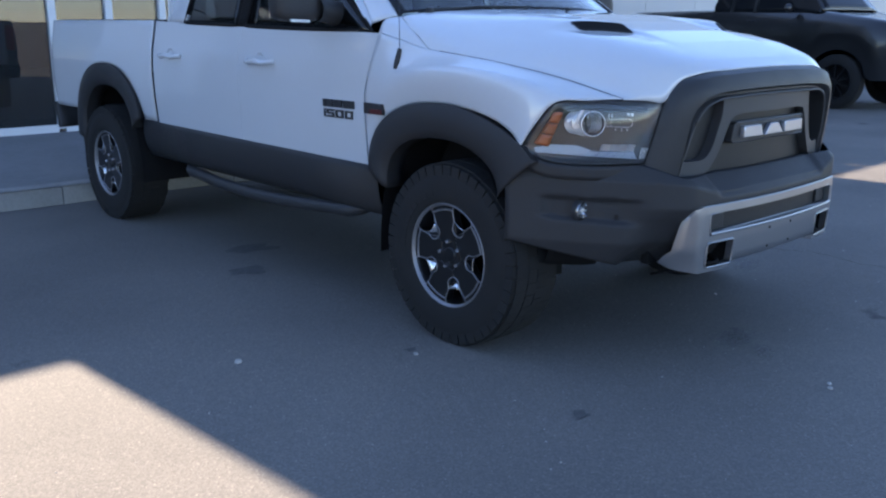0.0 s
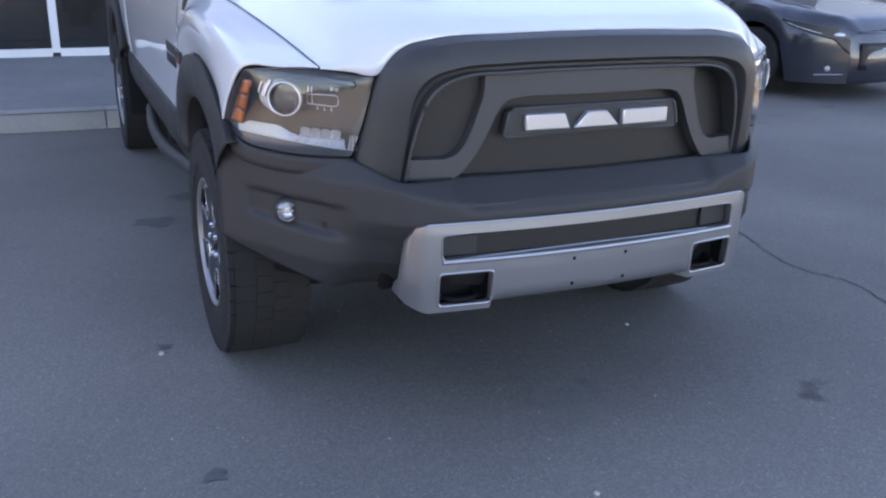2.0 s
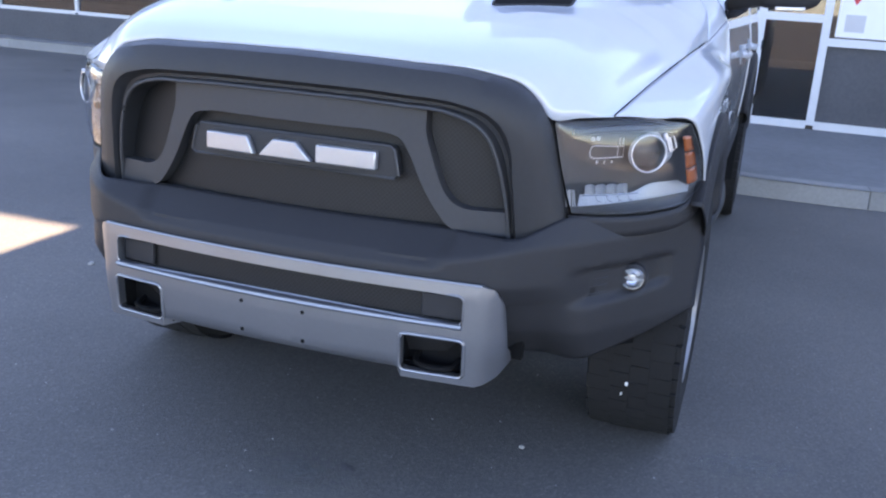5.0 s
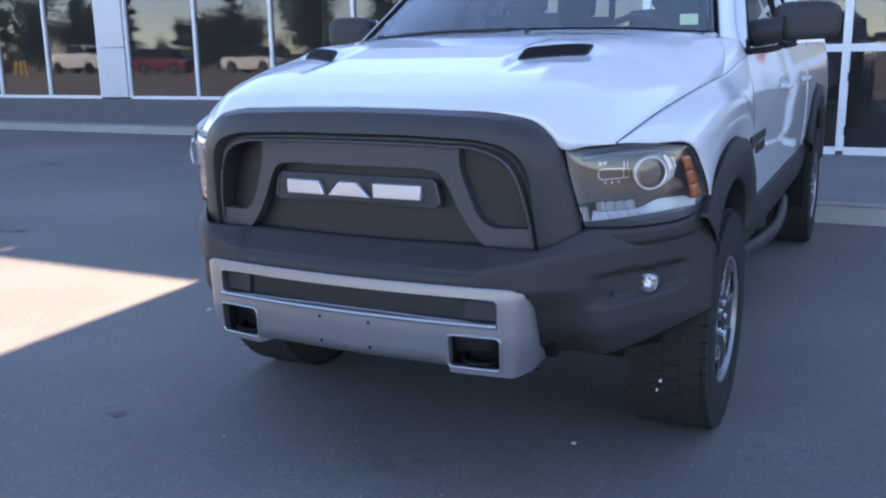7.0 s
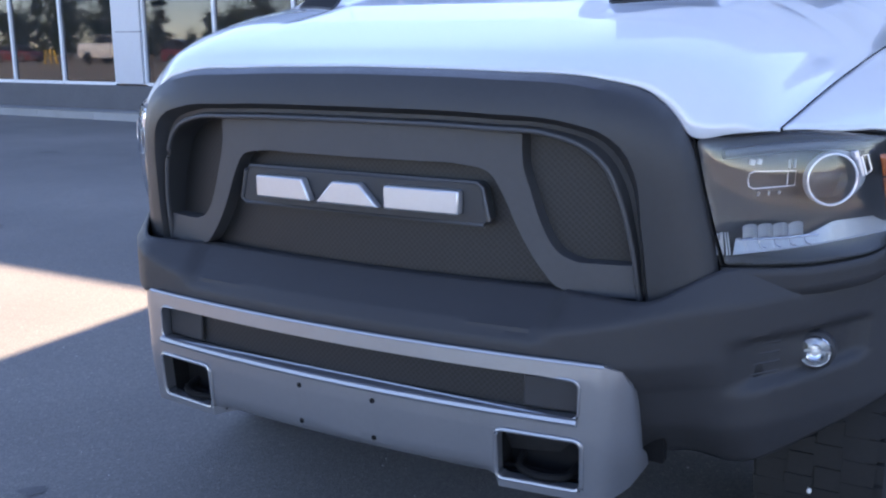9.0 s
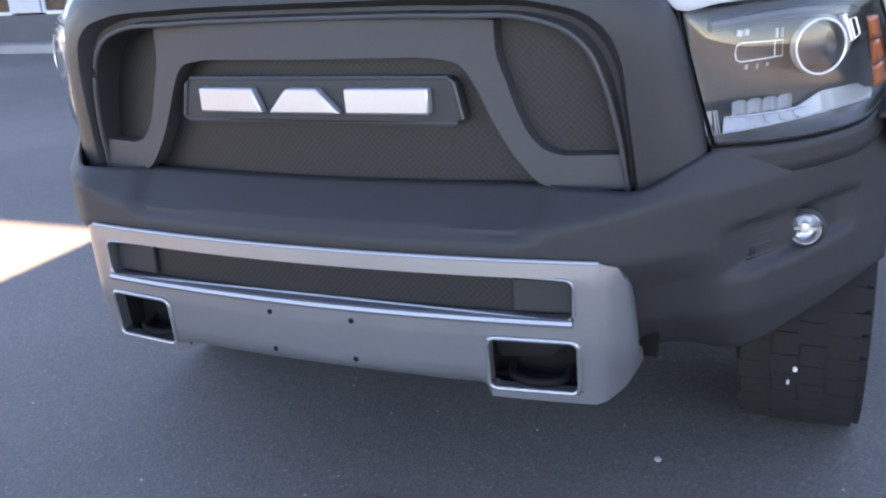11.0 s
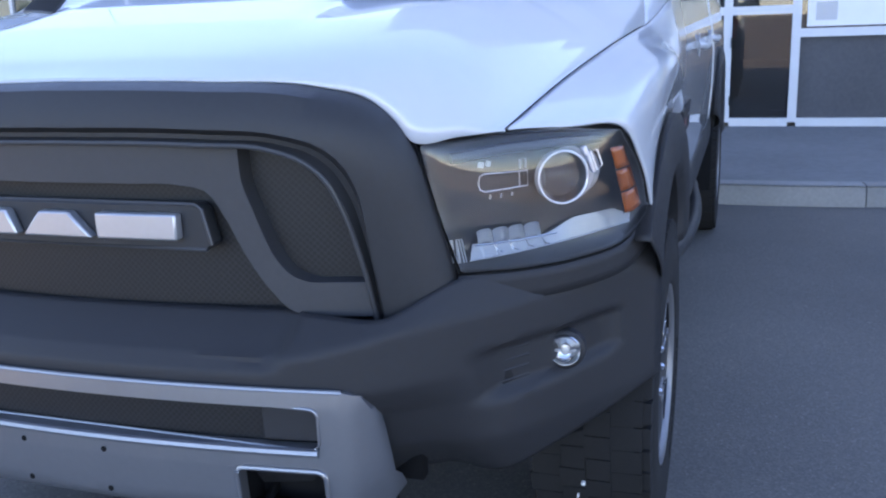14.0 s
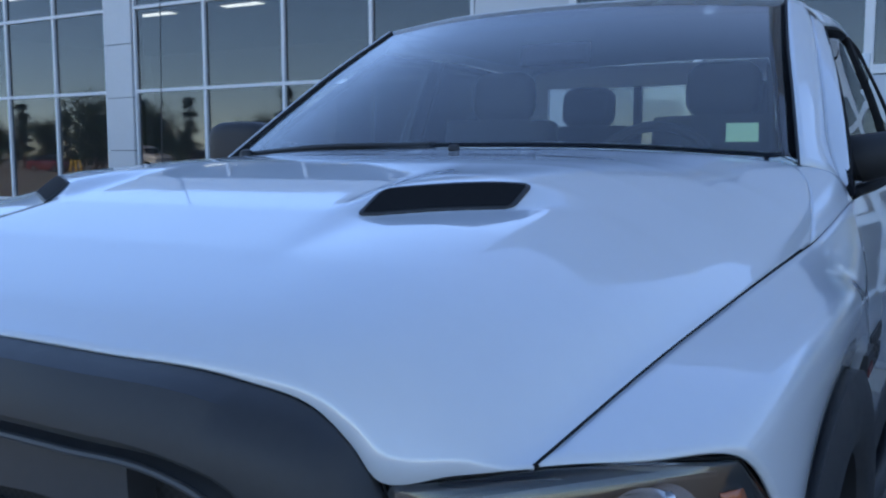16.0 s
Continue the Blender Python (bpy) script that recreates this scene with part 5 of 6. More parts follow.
def bars(xs, zs, y, w=0.055, deep=0.10):
    """Upright and level members of a glazed front."""
    up = [box(x - w / 2, x + w / 2, y - deep / 2, y + deep / 2, zs[0], zs[-1]) for x in xs]
    flat = [box(xs[i] + w / 2, xs[i + 1] - w / 2, y - deep / 2 + 0.003, y + deep / 2 - 0.003, z - w / 2, z + w / 2) for z in zs for i in range(len(xs) - 1)]
    return up, flat


def glazed_wall(name, xs, y, zs, label):
    w = thing(name, ((xs[0] + xs[-1]) / 2, y, zs[0]), label, "window", kind="structure")
    up, flat = bars(xs, zs, y)
    for b in up:
        part("mullion", b, ALU, w, smooth=False)
    for b in flat:
        part("transom", b, ALU, w, smooth=False)
    for i in range(len(xs) - 1):
        for j in range(len(zs) - 1):
            tilt = random.uniform(-0.003, 0.003)
            pane = ([(x, yy + tilt * (x - xs[i]), z) for yy in (y - 0.004, y + 0.004) for z in (zs[j] + 0.02, zs[j + 1] - 0.02) for x in (xs[i] + 0.02, xs[i + 1] - 0.02)],
                    [(0, 1, 3, 2), (4, 6, 7, 5), (0, 4, 5, 1), (2, 3, 7, 6), (0, 2, 6, 4), (1, 5, 7, 3)])
            part("pane", pane, SHOPGLASS, w, smooth=False)
    return w


def cladding(name, x0, x1, y, z0, z1, nx, nz, label, deep=0.06):
    """Flat metal panels with shadow gaps over a dark backing."""
    w = thing(name, ((x0 + x1) / 2, y, z0), label, "wall", kind="structure")
    part("backing", box(x0 + 0.002, x1 - 0.002, y + 0.012, y + 0.25, z0, z1), DARK, w)
    for i in range(nx):
        for j in range(nz):
            a, b = x0 + (x1 - x0) * i / nx, x0 + (x1 - x0) * (i + 1) / nx
            c, d = z0 + (z1 - z0) * j / nz, z0 + (z1 - z0) * (j + 1) / nz
            part("panel", box(a + 0.006, b - 0.006, y - 0.03, y + 0.012, c + 0.006, d - 0.006), PANEL, w, smooth=False)
    return w


def build_building():
    left = [-12.20 - 1.41 * k for k in range(7, -1, -1)]
    right = [-11.46, -9.82, -8.15, -6.50, -4.82]
    glazed_wall("window_1", left, FACE, ROWS_Z, "dark showroom glass in white aluminium frames")
    glazed_wall("window_2", right, FACE, ROWS_Z, "dark showroom glass in white aluminium frames")
    glazed_wall("window_3", [5.25, 6.9, 8.55, 10.2, 11.85], FACE, ROWS_Z, "dark showroom glass in white aluminium frames")
    cladding("wall_column", -12.17, -11.49, FACE - 0.06, 0.62, ROOF, 1, 6, "pale grey metal clad column between windows")
    cladding("wall_left_end", -26.0, -22.10, FACE, 0.15, ROOF, 2, 5, "pale grey metal clad wall")
    cladding("wall_entrance_side", -4.79, BAY_L, FACE, 0.15, ROOF, 1, 5, "pale grey metal clad wall")
    cladding("wall_right_pier", BAY_R, 5.22, FACE, 0.15, ROOF, 1, 5, "pale grey metal clad wall")
    # unseen run past x = 16, added to keep the far ground in shade
    cladding("wall_right_end", 11.88, 34.0, FACE, 0.15, ROOF, 11, 5, "pale grey metal clad wall")
    cladding("wall_parapet_left", -22.07, -4.82, FACE, 5.45, ROOF, 10, 1, "pale grey metal parapet")
    cladding("wall_parapet_right", 5.25, 11.85, FACE, 5.45, ROOF, 4, 1, "pale grey metal parapet")
    for nm, x0, x1 in (("plinth_left", -22.07, -4.82), ("plinth_right", 5.25, 11.85)):
        single(nm, box(x0, x1, FACE - 0.07, FACE + 0.12, 0.10, 0.592), PLINTH, "dark plinth under the showroom windows", "plinth", kind="structure", bevel=0.01)
    # closed volume behind the fronts, drawn out as far as the added shading wall
    single("wall_back", box(-26, 34, 24.0, 24.3, 0, ROOF), INNER, "plain rear wall of the showroom", "wall", kind="structure")
    single("wall_west", box(-26.3, -26, FACE, 24.3, 0, ROOF), PANEL, "plain end wall", "wall", kind="structure")
    single("wall_east", box(34, 34.3, FACE, 24.3, 0, ROOF), PANEL, "plain end wall", "wall", kind="structure")
    single("roof", box(-26.3, 34.3, FACE + 0.26, 24.3, ROOF - 0.12, ROOF), PANEL, "flat roof", "roof", kind="structure")
    single("ceiling", box(-26, 34, FACE + 0.28, 24, 5.2, 5.26), INNER, "plain showroom ceiling", "ceiling", kind="structure")
    single("floor", box(-26, 34, FACE + 0.10, 24, 0.05, 0.16), INNER, "pale showroom floor", "floor", kind="structure")
    first = None
    for k in range(7):
        for j in range(2):
            x, y = -18.5 + 3.0 * k + 0.9 * j, 13.2 + 3.4 * j
            if first is None:
                first = thing("ceiling_light", (x, y, 5.2), "lit fluorescent ceiling panel in a white frame", "ceiling light", "showroom ceiling lights")
                part("frame", box(x - 0.64, x + 0.64, y - 0.18, y + 0.18, 5.15, 5.2), ALU, first)
                part("diffuser", box(x - 0.6, x + 0.6, y - 0.14, y + 0.14, 5.135, 5.149), TUBE, first)
            else:
                copy_thing(first, Matrix.Translation((x, y, 5.2)))
    build_entrance()


def build_entrance():
    """Projecting entrance bay: framed glass doors and lights below, metal cladding above."""
    y = PORCH
    cladding("wall_tower", BAY_L, BAY_R, y, 3.3, TOWER, 5, 5, "pale metal cladding of the entrance tower")
    for nm, x in (("wall_tower_west", BAY_L), ("wall_tower_east", BAY_R - 0.25)):
        single(nm, box(x, x + 0.25, y + 0.27, 14.0, 0.1, TOWER), PANEL, "pale metal side of the entrance tower", "wall", kind="structure")
    single("tower_roof", box(BAY_L, BAY_R, y + 0.26, 14.0, TOWER - 0.1, TOWER), PANEL, "flat roof of the entrance tower", "roof", kind="structure")
    single("wall_tower_back", box(BAY_L, BAY_R, 13.8, 14.0, ROOF, TOWER), PANEL, "plain back of the entrance tower", "wall", kind="structure")
    w = thing("window_4", (0.7, y, 0.15), "entrance glazing in white aluminium frames", "window", kind="structure")
    xs = [-2.72, -1.33, 0.27, 0.93, 1.60, 2.85, 4.10]
    zs = [0.19, 1.10, 2.25, 3.25]
    up, flat = bars(xs, zs, y, 0.085, 0.12)
    for b in up:
        part("post", b, ALU, w, smooth=False)
    for k, b in enumerate(flat):
        if k in (6, 7):
            continue
        if k in (8, 9):
            b = ([(x, yy, z + 0.24) for x, yy, z in b[0]], b[1])
        part("rail", b, ALU, w, smooth=False)
    for i in range(len(xs) - 1):
        for j in range(3):
            if i < 2 and j == 1:
                continue
            low_panel = j == 0 and i >= 4
            z0, z1 = zs[j] + 0.03, zs[j + (2 if i < 2 and j == 0 else 1)] - 0.03
            z0, z1 = z0 + (0.24 if i in (2, 3) and j == 1 else 0), z1 + (0.24 if i in (2, 3) and j == 0 else 0)
            part("low_panel" if low_panel else "pane", box(xs[i] + 0.03, xs[i + 1] - 0.03, y - 0.005, y + 0.005, z0, z1), PLINTH if low_panel else SHOPGLASS, w, smooth=False)
    for i, x in ((2, 0.34),):
        h = part("door_pull", tube([(x, y - 0.06, 1.0), (x, y - 0.11, 1.0), (x, y - 0.11, 1.35), (x, y - 0.06, 1.35)], 0.012, 8), CHROME, w, "bright metal door pull")
    for z in (0.42, 1.02):
        part("hinge", tube([(0.975, y - 0.065, z - 0.05), (0.975, y - 0.065, z + 0.05)], 0.012, 8), DARK, w)
    # white posters behind the right-hand light
    sign = thing("window_poster", (2.2, y + 0.10, 1.2), "white poster with red shape behind entrance glass", "poster")
    part("sheet", box(1.70, 2.75, y - 0.013, y - 0.009, 1.16, 2.15), POSTER, sign)
    part("red_shape", slab([(1.80, 1.62), (1.86, 1.50), (1.94, 1.62), (1.91, 1.66), (1.87, 1.63), (1.83, 1.66)], y - 0.018, y - 0.014), POSTRED, sign)
    part("grey_shape", box(1.78, 1.98, y - 0.018, y - 0.014, 1.22, 1.40), PANEL, sign)


# ---- other vehicles ----
def build_car(name, label, paint, at, heading, kind="sedan", group=""):
    """A parked car with its own wheels, lamps and glass; it faces -y before it is turned."""
    L, W, wb, r, spec = {
        "sedan": (4.75, 0.91, 2.72, 0.335, dict(hood=0.88, belt=0.99, roof=1.46, base=0.18, a=1.15, rt=1.85, rb=3.35, tail=4.05)),
        "suv": (4.70, 0.94, 2.75, 0.38, dict(hood=1.05, belt=1.15, roof=1.78, base=0.30, a=1.10, rt=1.55, rb=4.35, tail=4.62)),
        "pickup": (5.75, 1.0, 3.55, 0.45, dict(hood=1.46, belt=1.58, roof=2.18, base=0.50, a=1.35, rt=1.95, rb=3.45, tail=3.62))}[kind]
    s = spec
    root = thing(name, at, label, "car" if kind != "pickup" else "pickup truck", group)
    root.rotation_euler = (0, 0, heading)
    fy = 0.92 if kind != "pickup" else 1.0

    def put(n, vf, m, lab="", **k):
        ob = new(n, mesh(n, vf, m, k.get("smooth", True)))
        ob.parent = root
        if lab:
            tagged(ob, lab)
        return dress(ob, k.get("bevel", 0), k.get("thick", 0))
    top = lambda y: float(np.interp(y, [0, 0.10, 0.5, s["a"], s["tail"], L - 0.12, L],
                                    [s["hood"] - 0.20, s["hood"] - 0.07, s["hood"], s["belt"], s["belt"] + 0.03, s["belt"], s["belt"] - 0.12]))
    taper, reach = (0.40, 0.50) if kind == "sedan" else (0.16, 0.55)
    half = lambda y: W * (1 - taper * max(0, (reach - y) / reach) ** 2.2 - 0.12 * max(0, (y - L + 0.5) / 0.5) ** 2.2)

    def shell(u, v):
        y = L * v
        tz, hw = top(y), half(y)
        low = s["base"]
        for cy in (fy, fy + wb):
            d = abs(y - cy) / (r * 1.18)
            if d < 1:
                low = max(low, r + r * 1.18 * math.sqrt(1 - d * d))
        low = min(low, tz - 0.06)
        sec = [(hw * 0.97, low), (hw, low + (tz - low) * 0.45), (hw * 0.985, low + (tz - low) * 0.78), (hw * 0.90, tz - 0.012), (hw * 0.55, tz + 0.012), (0, tz + 0.02)]
        q = spline(sec, 1 - abs(2 * u - 1))
        return np.array([math.copysign(q[0], 0.5 - u) if abs(u - 0.5) > 1e-6 else 0.0, y, q[1]])
    put("body", sheet(shell, 36, 72), paint)
    bow = (lambda k: 0.09 * abs(k) ** 2.6) if kind == "sedan" else (lambda k: 0.10 * abs(k) ** 3)
    nose = 0.07 if kind == "sedan" else 0.05
    put("front_fascia", sheet(lambda u, v: np.array([(2 * u - 1) * half(0) * 0.99, -0.03 + bow(2 * u - 1) - nose * math.sin(math.pi * v ** 0.8) * (1 - 0.5 * abs(2 * u - 1) ** 3), s["base"] + (top(0) - s["base"] + 0.01) * v]), 28, 14), paint, thick=0.02)
    put("rear_fascia", sheet(lambda u, v: np.array([(2 * u - 1) * half(L) * 0.97, L + 0.02 + 0.05 * math.sin(math.pi * v), s["base"] + 0.04 + (top(L) - s["base"]) * v]), 20, 8), paint, thick=0.02)
    put("grille", sheet(lambda u, v: np.array([(2 * u - 1) * half(0) * (0.5 if kind != "sedan" else 0.8), -0.085 + 0.04 * (2 * u - 1) ** 2, s["base"] + 0.14 + 0.26 * v]), 10, 4), MESH, thick=0.02)
    put("grille_trim", tube([(x, -0.10 + 0.04 * (x / (half(0) * 0.5)) ** 2 * 1.0 + 0.03 * abs(x), s["base"] + (0.16 if kind != "sedan" else 0.34)) for x in np.linspace(-half(0) * 0.85, half(0) * 0.85, 13) if kind != "sedan" or abs(x) < 0.45], 0.016 if kind != "sedan" else 0.010, 6), CHROME, "bright bumper trim")
    for sd in (1, -1):
        x = sd * half(0.1) * 0.78
        if kind == "sedan":
            # swept lamp wrapped round the corner, with a bright line inside and a small fog lamp below
            def swept(u, v, out=0.010):
                y = 0.01 + 0.56 * u ** 1.3
                mid = top(y) - 0.145 + 0.03 * u
                return np.array([sd * (half(y) * 0.985 + out), y - out, mid + (0.068 - 0.056 * u ** 1.6) * (2 * v - 1)])
            lamp = put("head_lamp", sheet(swept, 20, 8), BEZEL, "swept smoked head lamp", thick=0.012)
            line = new("lamp_line", mesh("lamp_line", tube([swept(k / 12, 0.25, 0.012) for k in range(5, 12)], 0.006, 6), RINGS))
            bulb = new("lamp_bulb", mesh("lamp_bulb", placed(sheet(lambda u, v: np.array([0.075 * math.cos(math.tau * u) * v, 0.028 * math.sin(math.tau * u) * v, 0.012 * (1 - v * v)]), 16, 4), Matrix.Translation(swept(0.22, 0.5, 0.012)) @ pose(0, 0, 0, 90, 0, sd * 50)), LED))
            line.parent = bulb.parent = lamp
            put("fog_lamp", placed(lathe([(0.0, 0.010), (0.018, 0.008), (0.026, 0.0), (0.03, -0.01)], 18), pose(sd * (half(0.12) - 0.005), 0.115, s["base"] + 0.15, 90, 0, sd * 48)), LED, "round fog lamp")
            put("fog_trim", tube([(sd * (half(0.20 - 0.025 * k) + 0.004), 0.194 - 0.025 * k, s["base"] + 0.085 + 0.002 * k) for k in range(8)], 0.004, 6), CHROME, "thin bright line under the fog lamp")
        else:
            put("head_lamp", placed(sheet(lambda u, v: np.array([0.17 * math.cos(math.tau * u) * math.sin(math.pi * v), 0.05 * math.cos(math.pi * v), 0.075 * math.sin(math.tau * u) * math.sin(math.pi * v)]), 16, 8), pose(x, 0.07, top(0.1) - 0.12, 0, 0, sd * 28)), LED, "clear head lamp")
        put("tail_lamp", placed(box(-0.16, 0.16, -0.03, 0.03, -0.07, 0.07), pose(sd * half(L) * 0.78, L + 0.02, top(L) - 0.10, 0, 0, -sd * 14)), REDLENS, "red tail lamp", bevel=0.02)
        put("door_mirror", placed(sheet(lambda u, v: np.array([0.11 * math.cos(math.tau * u) * math.sin(math.pi * v), 0.06 * math.cos(math.pi * v), 0.075 * math.sin(math.tau * u) * math.sin(math.pi * v)]), 14, 8), pose(sd * (W + 0.09), s["a"] + 0.55, s["belt"] + 0.08)), paint)
        for k, yy in enumerate((s["a"] + 1.35, s["a"] + 2.25)):
            put("door_handle", tube([(sd * W * 0.985, yy - 0.09, s["belt"] - 0.14), (sd * (W + 0.02), yy, s["belt"] - 0.14), (sd * W * 0.985, yy + 0.09, s["belt"] - 0.14)], 0.012, 6), CHROME if kind == "sedan" else paint)
        for cy in (fy, fy + wb):
            m = pose(sd * (W - 0.115), cy, r, 0, 90 * sd, 0)
            wheel = put("wheel", placed(lathe([(r * 0.62, -0.10), (r * 0.75, -0.11), (r * 0.94, -0.10), (r, -0.075), (r, 0.075), (r * 0.94, 0.10), (r * 0.75, 0.112), (r * 0.63, 0.105)], 40), m), RUBBER)
            sp = [placed(box(0.05, r * 0.63, -0.018, 0.018, 0.075, 0.10), pose(0, 0, 0, 0, 0, 36 * k)) for k in range(10)]
            rim = put("rim", placed(join(lathe([(r * 0.58, -0.05), (r * 0.60, 0.09), (r * 0.645, 0.112), (r * 0.66, 0.10)], 40), lathe([(0, 0.105), (0.05, 0.10), (0.06, 0.07)], 16), *sp), m), SILVER if kind != "pickup" else RIMBLACK, "multi-spoke alloy rim")
            put("wheel_well", placed(lathe([(0.0, -0.03), (r * 0.62, -0.03)], 24), m), DARK)
    # greenhouse: glass with pillars and roof over it
    hw = W * 0.90
    prof = [(s["a"], s["belt"]), (s["rt"], s["roof"] - 0.04), ((s["rt"] + s["rb"]) / 2, s["roof"]), (s["rb"], s["roof"] - 0.05), (s["tail"], s["belt"] + 0.03)]
    inset = lambda z: 0.19 * (z - s["belt"]) / (s["roof"] - s["belt"])

    def house(u, v):
        p = spline(prof, v)
        k = 2 * u - 1
        return np.array([k * (hw - inset(p[1])), p[0], p[1] + 0.03 * (1 - k * k) * (1 if s["rt"] <= p[0] <= s["rb"] else 0.4)])
    put("roof", sheet(lambda u, v: house(u, 0.02 + 0.96 * v), 16, 40), JET if kind != "pickup" else paint, thick=0.02)
    for sd in (1, -1):
        side = sheet(lambda u, v: (lambda p: np.array([sd * (hw - 0.005 - inset(s["belt"] + (p[1] - s["belt"]) * v)), p[0], s["belt"] + (p[1] - s["belt"]) * v]))(spline(prof, 0.03 + 0.94 * u)), 30, 6)
        put("side_window", side, PRIVACY, "dark side glass", thick=0.006)
        for yy in (s["rt"] + 0.75, s["rb"] - 0.25):
            put("pillar", placed(box(-0.012, 0.012, -0.04, 0.04, 0, s["roof"] - s["belt"] - 0.05), pose(sd * (hw - 0.0), yy, s["belt"], 0, -sd * 18, 0)), JET)
    put("windscreen", sheet(lambda u, v: house(0.06 + 0.88 * u, 0.03 + 0.19 * v) + np.array([0, -0.012, 0.012]), 10, 6), PRIVACY, "dark windscreen", thick=0.006)
    put("floor_pan", box(-W * 0.86, W * 0.86, 0.3, L - 0.3, s["base"] + 0.02, s["base"] + 0.10), DARK)
    return root


# ---- trees beyond the lot, seen only in the glass ----
def build_tree(name, at, height, seed, conifer, label, group):
    rng = random.Random(seed)
    root = thing(name, at, label, "tree", group)
    trunk = tube([(at[0] + 0.12 * math.sin(k), at[1] + 0.1 * math.cos(1.7 * k), at[2] + height * (0.9 if conifer else 0.55) * k / 8) for k in range(9)], lambda s: 0.05 + height * 0.022 * (1 - s), 8)
    limbs = [trunk]
    vs, fs = [], []

    def leaf(c, size):
        a = Vector((rng.gauss(0, 1), rng.gauss(0, 1), rng.gauss(0, 1))).normalized()
        b = a.orthogonal().normalized()
        k = len(vs)
        vs.extend([tuple(c + size * (0.5 * a)), tuple(c + size * (0.32 * b)), tuple(c - size * 0.5 * a), tuple(c - size * 0.32 * b)])
        fs.append((k, k + 1, k + 2, k + 3))
    base = Vector(at)
    for k in range(16 if not conifer else 34):
        az = rng.uniform(0, math.tau)
        if conifer:
            h = height * rng.uniform(0.10, 0.97)
            reach = height * 0.20 * (1 - h / height) ** 0.8 + 0.15
            end = base + Vector((math.cos(az) * reach, math.sin(az) * reach, h - 0.1 * reach))
        else:
            h = height * rng.uniform(0.12, 0.6)
            reach = height * rng.uniform(0.14, 0.30)
            end = base + Vector((math.cos(az) * reach, math.sin(az) * reach, h + height * rng.uniform(0.08, 0.36)))
        start = base + Vector((0, 0, h))
        limbs.append(tube([start, start.lerp(end, 0.5) + Vector((0, 0, 0.03 * height)), end], lambda s: 0.02 + 0.008 * height * (1 - s), 5))
        for _ in range(240 if not conifer else 110):
            t = rng.uniform(0.12, 1.1)
            spread = height * (0.075 if not conifer else 0.03)
            leaf(start.lerp(end, t) + Vector((rng.gauss(0, spread), rng.gauss(0, spread), rng.gauss(0, spread * 0.8))), rng.uniform(0.022, 0.048) * height)
    part("trunk", join(*limbs), BARK, root)
    part("crown", (vs, fs), PINE if conifer else LEAF, root, smooth=False)
    return root


def build_lot():
    build_car("sedan_car", "dark blue sedan with multi-spoke alloy wheels, parked by the kerb", NAVY, (6.36, 4.56, 0), radians(8), "sedan")
    build_car("black_pickup", "black pickup truck parked across the lot", JET, (12.55, 3.95, 0), radians(-6), "pickup")
    build_car("red_suv", "red estate car parked at the far side", REDPAINT, (-46.0, -30.0, 0), radians(84), "suv")
    build_car("white_pickup", "white pickup truck parked at the far side", WHITE, (-54.5, -30.0, 0), radians(92), "pickup")
    build_car("red_sedan", "red sedan parked at the far side", REDPAINT, (-68.0, -31.0, 0), radians(88), "sedan")
    build_car("white_suv", "white boxy estate car parked at the far side", WHITE, (-38.0, -30.0, 0), radians(90), "suv")
    for k, (x, lean) in enumerate(((-62.0, 10), (-61.3, 0), (-60.6, -12))):
        single("bollard", placed(join(tube([(0, 0, 0), (0, 0, 1.1)], 0.08, 10), lathe([(0.0, 1.13), (0.05, 1.12), (0.08, 1.09)], 10)), pose(x, -27.0, -0.01, 0, lean, 0)), YELLOW, "yellow steel guard post in the lot", "bollard", "yellow guard posts")
    rng = random.Random(3)
    for k in range(40):
        x = -104 + 2.0 * k + rng.uniform(-0.8, 0.8)
        con = k % 3 == 1
        build_tree("conifer_tree" if con else "broadleaf_tree", (x, -37 - rng.uniform(0, 7), 0), rng.uniform(4.5, 9) if con else rng.uniform(3.2, 6.0), 40 + k, con,
                   "tall dark conifer beyond the lot" if con else "leafy tree beyond the lot", "trees beyond the lot")
    for k, (x, y, h) in enumerate(((-72.6, -38, 9.6), (-66.0, -39, 7.4), (-40.5, -38, 9.0), (-81, -38, 6.5), (-47.5, -36, 6.0))):
        build_tree("broadleaf_tree", (x, y, 0), h, 90 + k, False, "tall spreading leafy tree beyond the lot", "trees beyond the lot")


def build_grit():
    """Loose pale grit scattered over the asphalt."""
    rng = random.Random(11)
    bits = []
    for _ in range(260):
        x, y = rng.uniform(-3.2, 3.6), rng.uniform(-1.5, 1.3)
        r = rng.choice((0.002, 0.002, 0.003, 0.003, 0.004))
        if rng.random() < 0.03:
            r = 0.006
        m = pose(x, y, r * 0.4, rng.uniform(-30, 30), rng.uniform(-30, 30), rng.uniform(0, 360))
        bits.append(placed(lathe([(0, r * 0.7), (r * 0.8, r * 0.35), (r, -r * 0.2), (0, -r * 0.6)], 5), m))
    for x, y, r in ((-1.21, 0.962, 0.012), (-1.83, 1.396, 0.018), (-0.246, -0.425, 0.012), (-0.20, -0.40, 0.010), (0.565, 0.571, 0.010)):
        bits.append(placed(lathe([(0, r * 0.5), (r * 0.8, r * 0.3), (r, -r * 0.2), (0, -r * 0.4)], 6), pose(x, y, r * 0.3, 8, 5, 40 * x)))
    single("grit", join(*bits), STONE, "pale loose grit on the asphalt", "grit", kind="stuff", smooth=False)


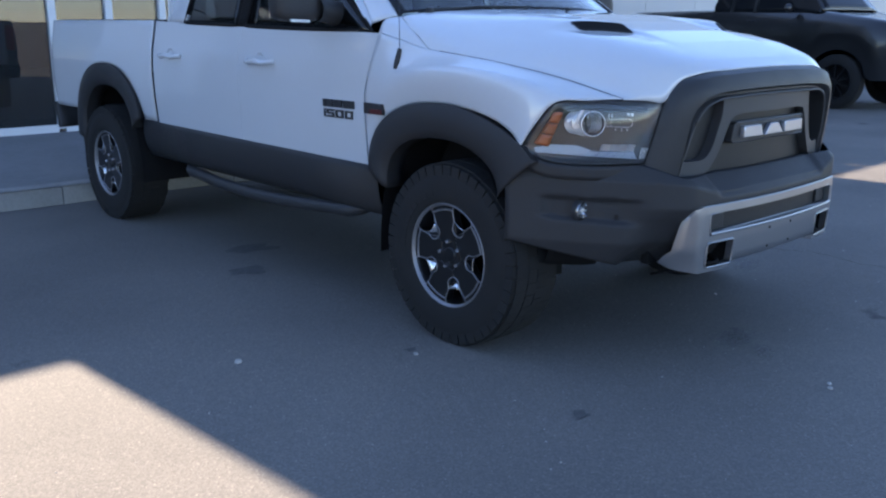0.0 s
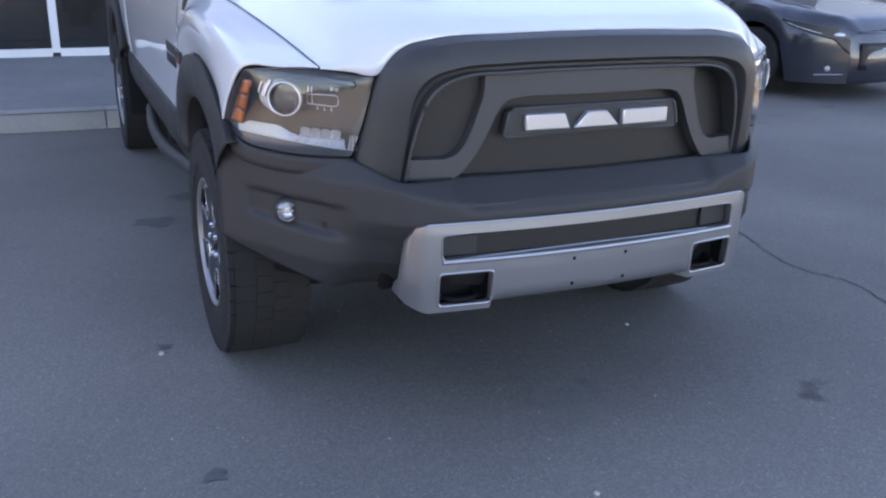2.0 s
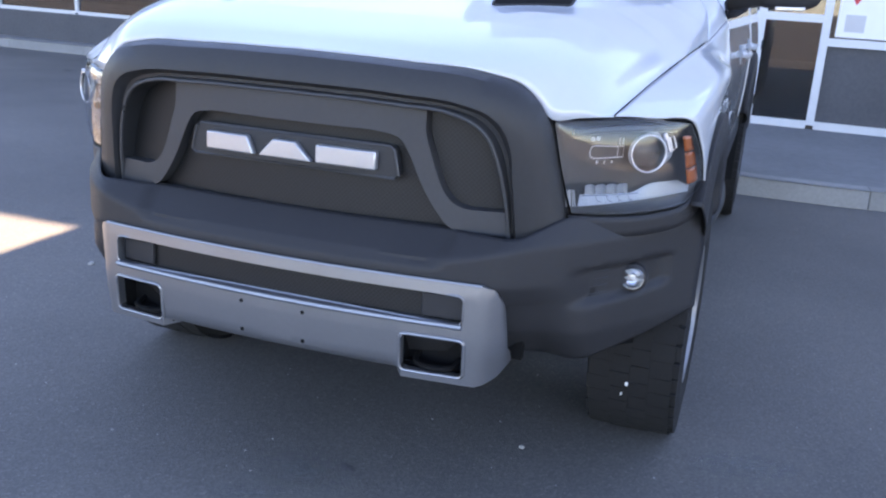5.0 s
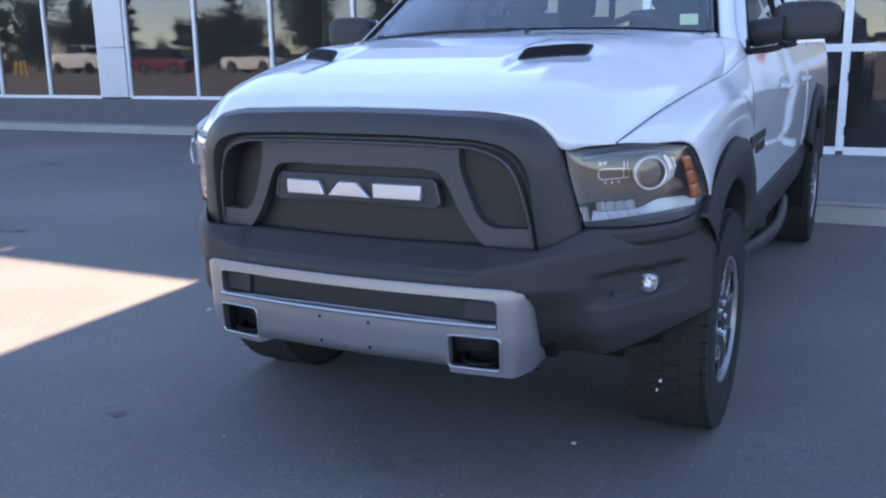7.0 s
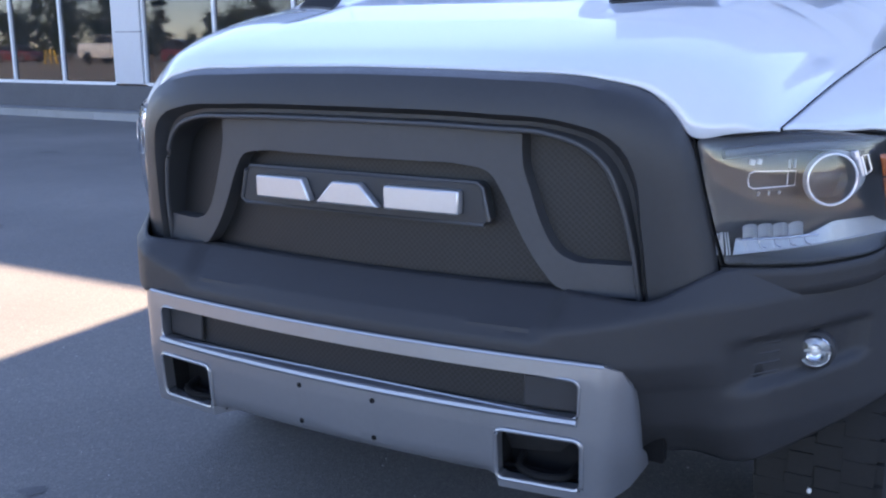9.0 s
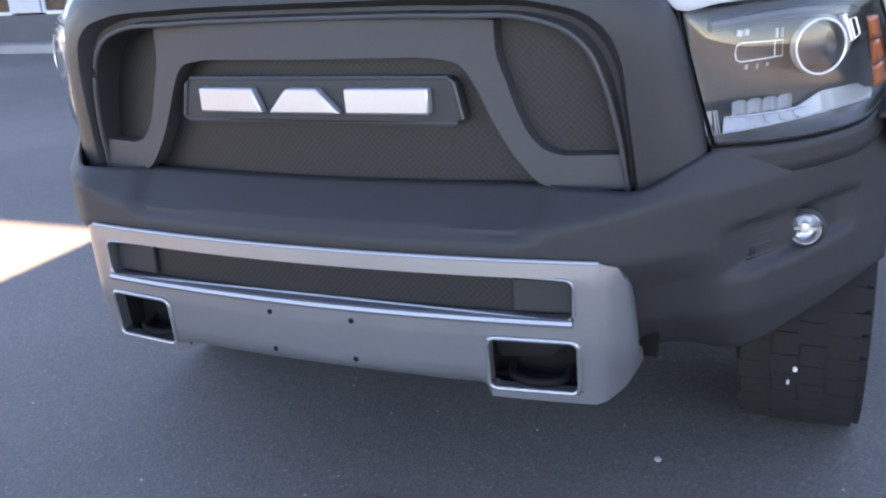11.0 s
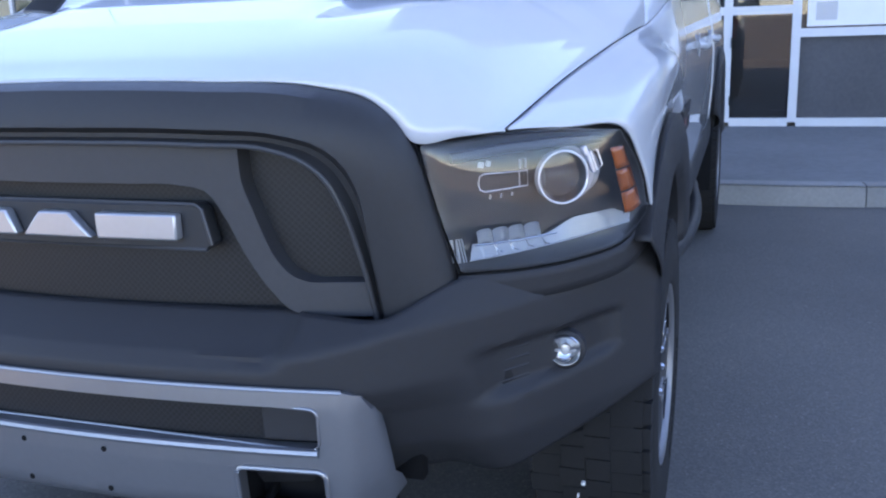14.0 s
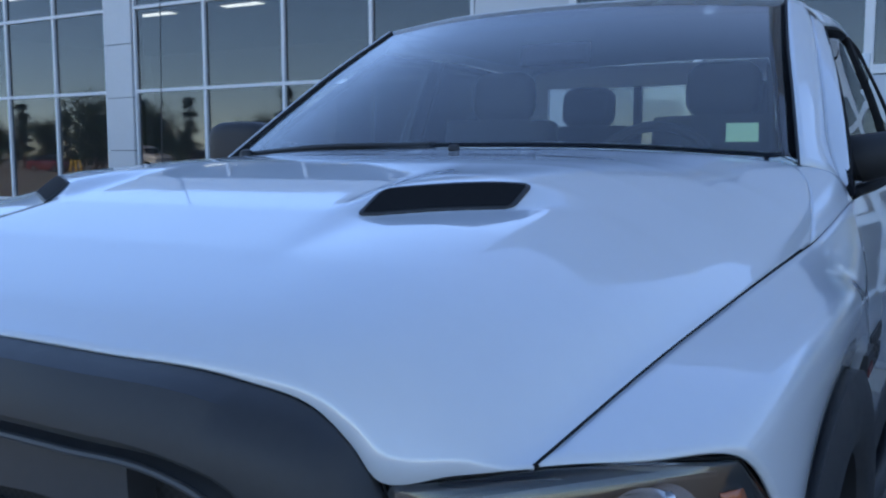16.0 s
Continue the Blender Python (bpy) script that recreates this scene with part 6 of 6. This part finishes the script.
def build_stains():
    """Oil spots and one long crack in the asphalt."""
    rng = random.Random(5)
    for x, y, rx, ry in ((-0.745, 3.09, 0.16, 0.10), (-1.035, 2.64, 0.12, 0.08), (-1.17, 0.086, 0.035, 0.03), (0.122, 0.207, 0.024, 0.02),
                         (2.50, 2.47, 0.24, 0.06), (-1.19, 1.02, 0.03, 0.02)):
        ph = [rng.uniform(0, math.tau) for _ in range(4)]
        ring = [(x + rx * k * math.cos(a), y + ry * k * math.sin(a), 0.003) for a in [math.tau * i / 40 for i in range(40)]
                for k in [1 + sum(0.13 * math.sin((n + 2) * a + ph[n]) for n in range(4))]]
        single("oil_stain", ([(x, y, 0.004)] + ring, [(0, 1 + i, 1 + (i + 1) % 40) for i in range(40)]), OIL, "dark dried oil spot on the asphalt", "stain", "oil spots", smooth=False)
    line = [(1.86, 1.60), (1.845, 1.34), (1.77, 1.10), (1.73, 0.87), (1.83, 0.56), (1.775, 0.38), (1.76, 0.11), (1.61, 0.02), (1.55, -0.25)]
    pts = [spline(line, k / 60) + np.array([rng.gauss(0, 0.006), rng.gauss(0, 0.006)]) for k in range(61)]
    w = [0.0015 + 0.003 * rng.random() for _ in pts]
    vs = [(p[0] + sd * q, p[1], 0.003) for sd in (-1, 1) for p, q in zip(pts, w)]
    single("crack", (vs, [(i, i + 1, 62 + i, 61 + i) for i in range(60)]), CRACK, "thin wandering crack in the asphalt", "crack", smooth=False)


def dust_material():
    """Thin pale dust, densest in the middle of its patch."""
    m = mat("pale_dust", (0.24, 0.245, 0.24), 0.9)
    n, l = m.node_tree.nodes, m.node_tree.links
    tc, gr, no, mu, mr = (n.new("ShaderNodeTexCoord"), n.new("ShaderNodeTexGradient"), n.new("ShaderNodeTexNoise"), n.new("ShaderNodeMath"), n.new("ShaderNodeMapRange"))
    gr.gradient_type, mu.operation = "SPHERICAL", "MULTIPLY"
    no.inputs["Scale"].default_value, no.inputs["Detail"].default_value = 5.0, 8
    l.new(tc.outputs["Object"], gr.inputs["Vector"])
    l.new(tc.outputs["Object"], no.inputs["Vector"])
    mr.inputs["From Min"].default_value, mr.inputs["From Max"].default_value = 0.35, 0.75
    l.new(no.outputs["Fac"], mr.inputs["Value"])
    l.new(gr.outputs["Fac"], mu.inputs[0])
    l.new(mr.outputs[0], mu.inputs[1])
    l.new(mu.outputs[0], n["Principled BSDF"].inputs["Alpha"])
    return m


DUST = ((0.01, 0.14, 0.16, 0.08, 10), (-0.02, 0.12, 0.14, 0.08, 0), (-0.06, -0.04, 0.12, 0.06, 30), (0.04, 0.15, 0.16, 0.09, -20), (1.24, 0.77, 0.20, 0.10, 15))


def build_dust():
    """Faint pale smudges on the asphalt."""
    dust = dust_material()
    disc = [(0, 0, 0)] + [(math.cos(math.tau * i / 32), math.sin(math.tau * i / 32), 0) for i in range(32)]
    for x, y, rx, ry, turn in DUST:
        ob = single("dust_patch", (disc, [(0, 1 + i, 1 + (i + 1) % 32) for i in range(32)]), dust, "faint pale dust smudge on the asphalt", "stain", "dust smudges", smooth=False)
        ob.location, ob.scale, ob.rotation_euler = (x, y, 0.006), (rx, ry, 1), (0, 0, radians(turn))


build_ground()
build_stains()
build_dust()
build_pavement()
build_building()
build_lot()
build_grit()
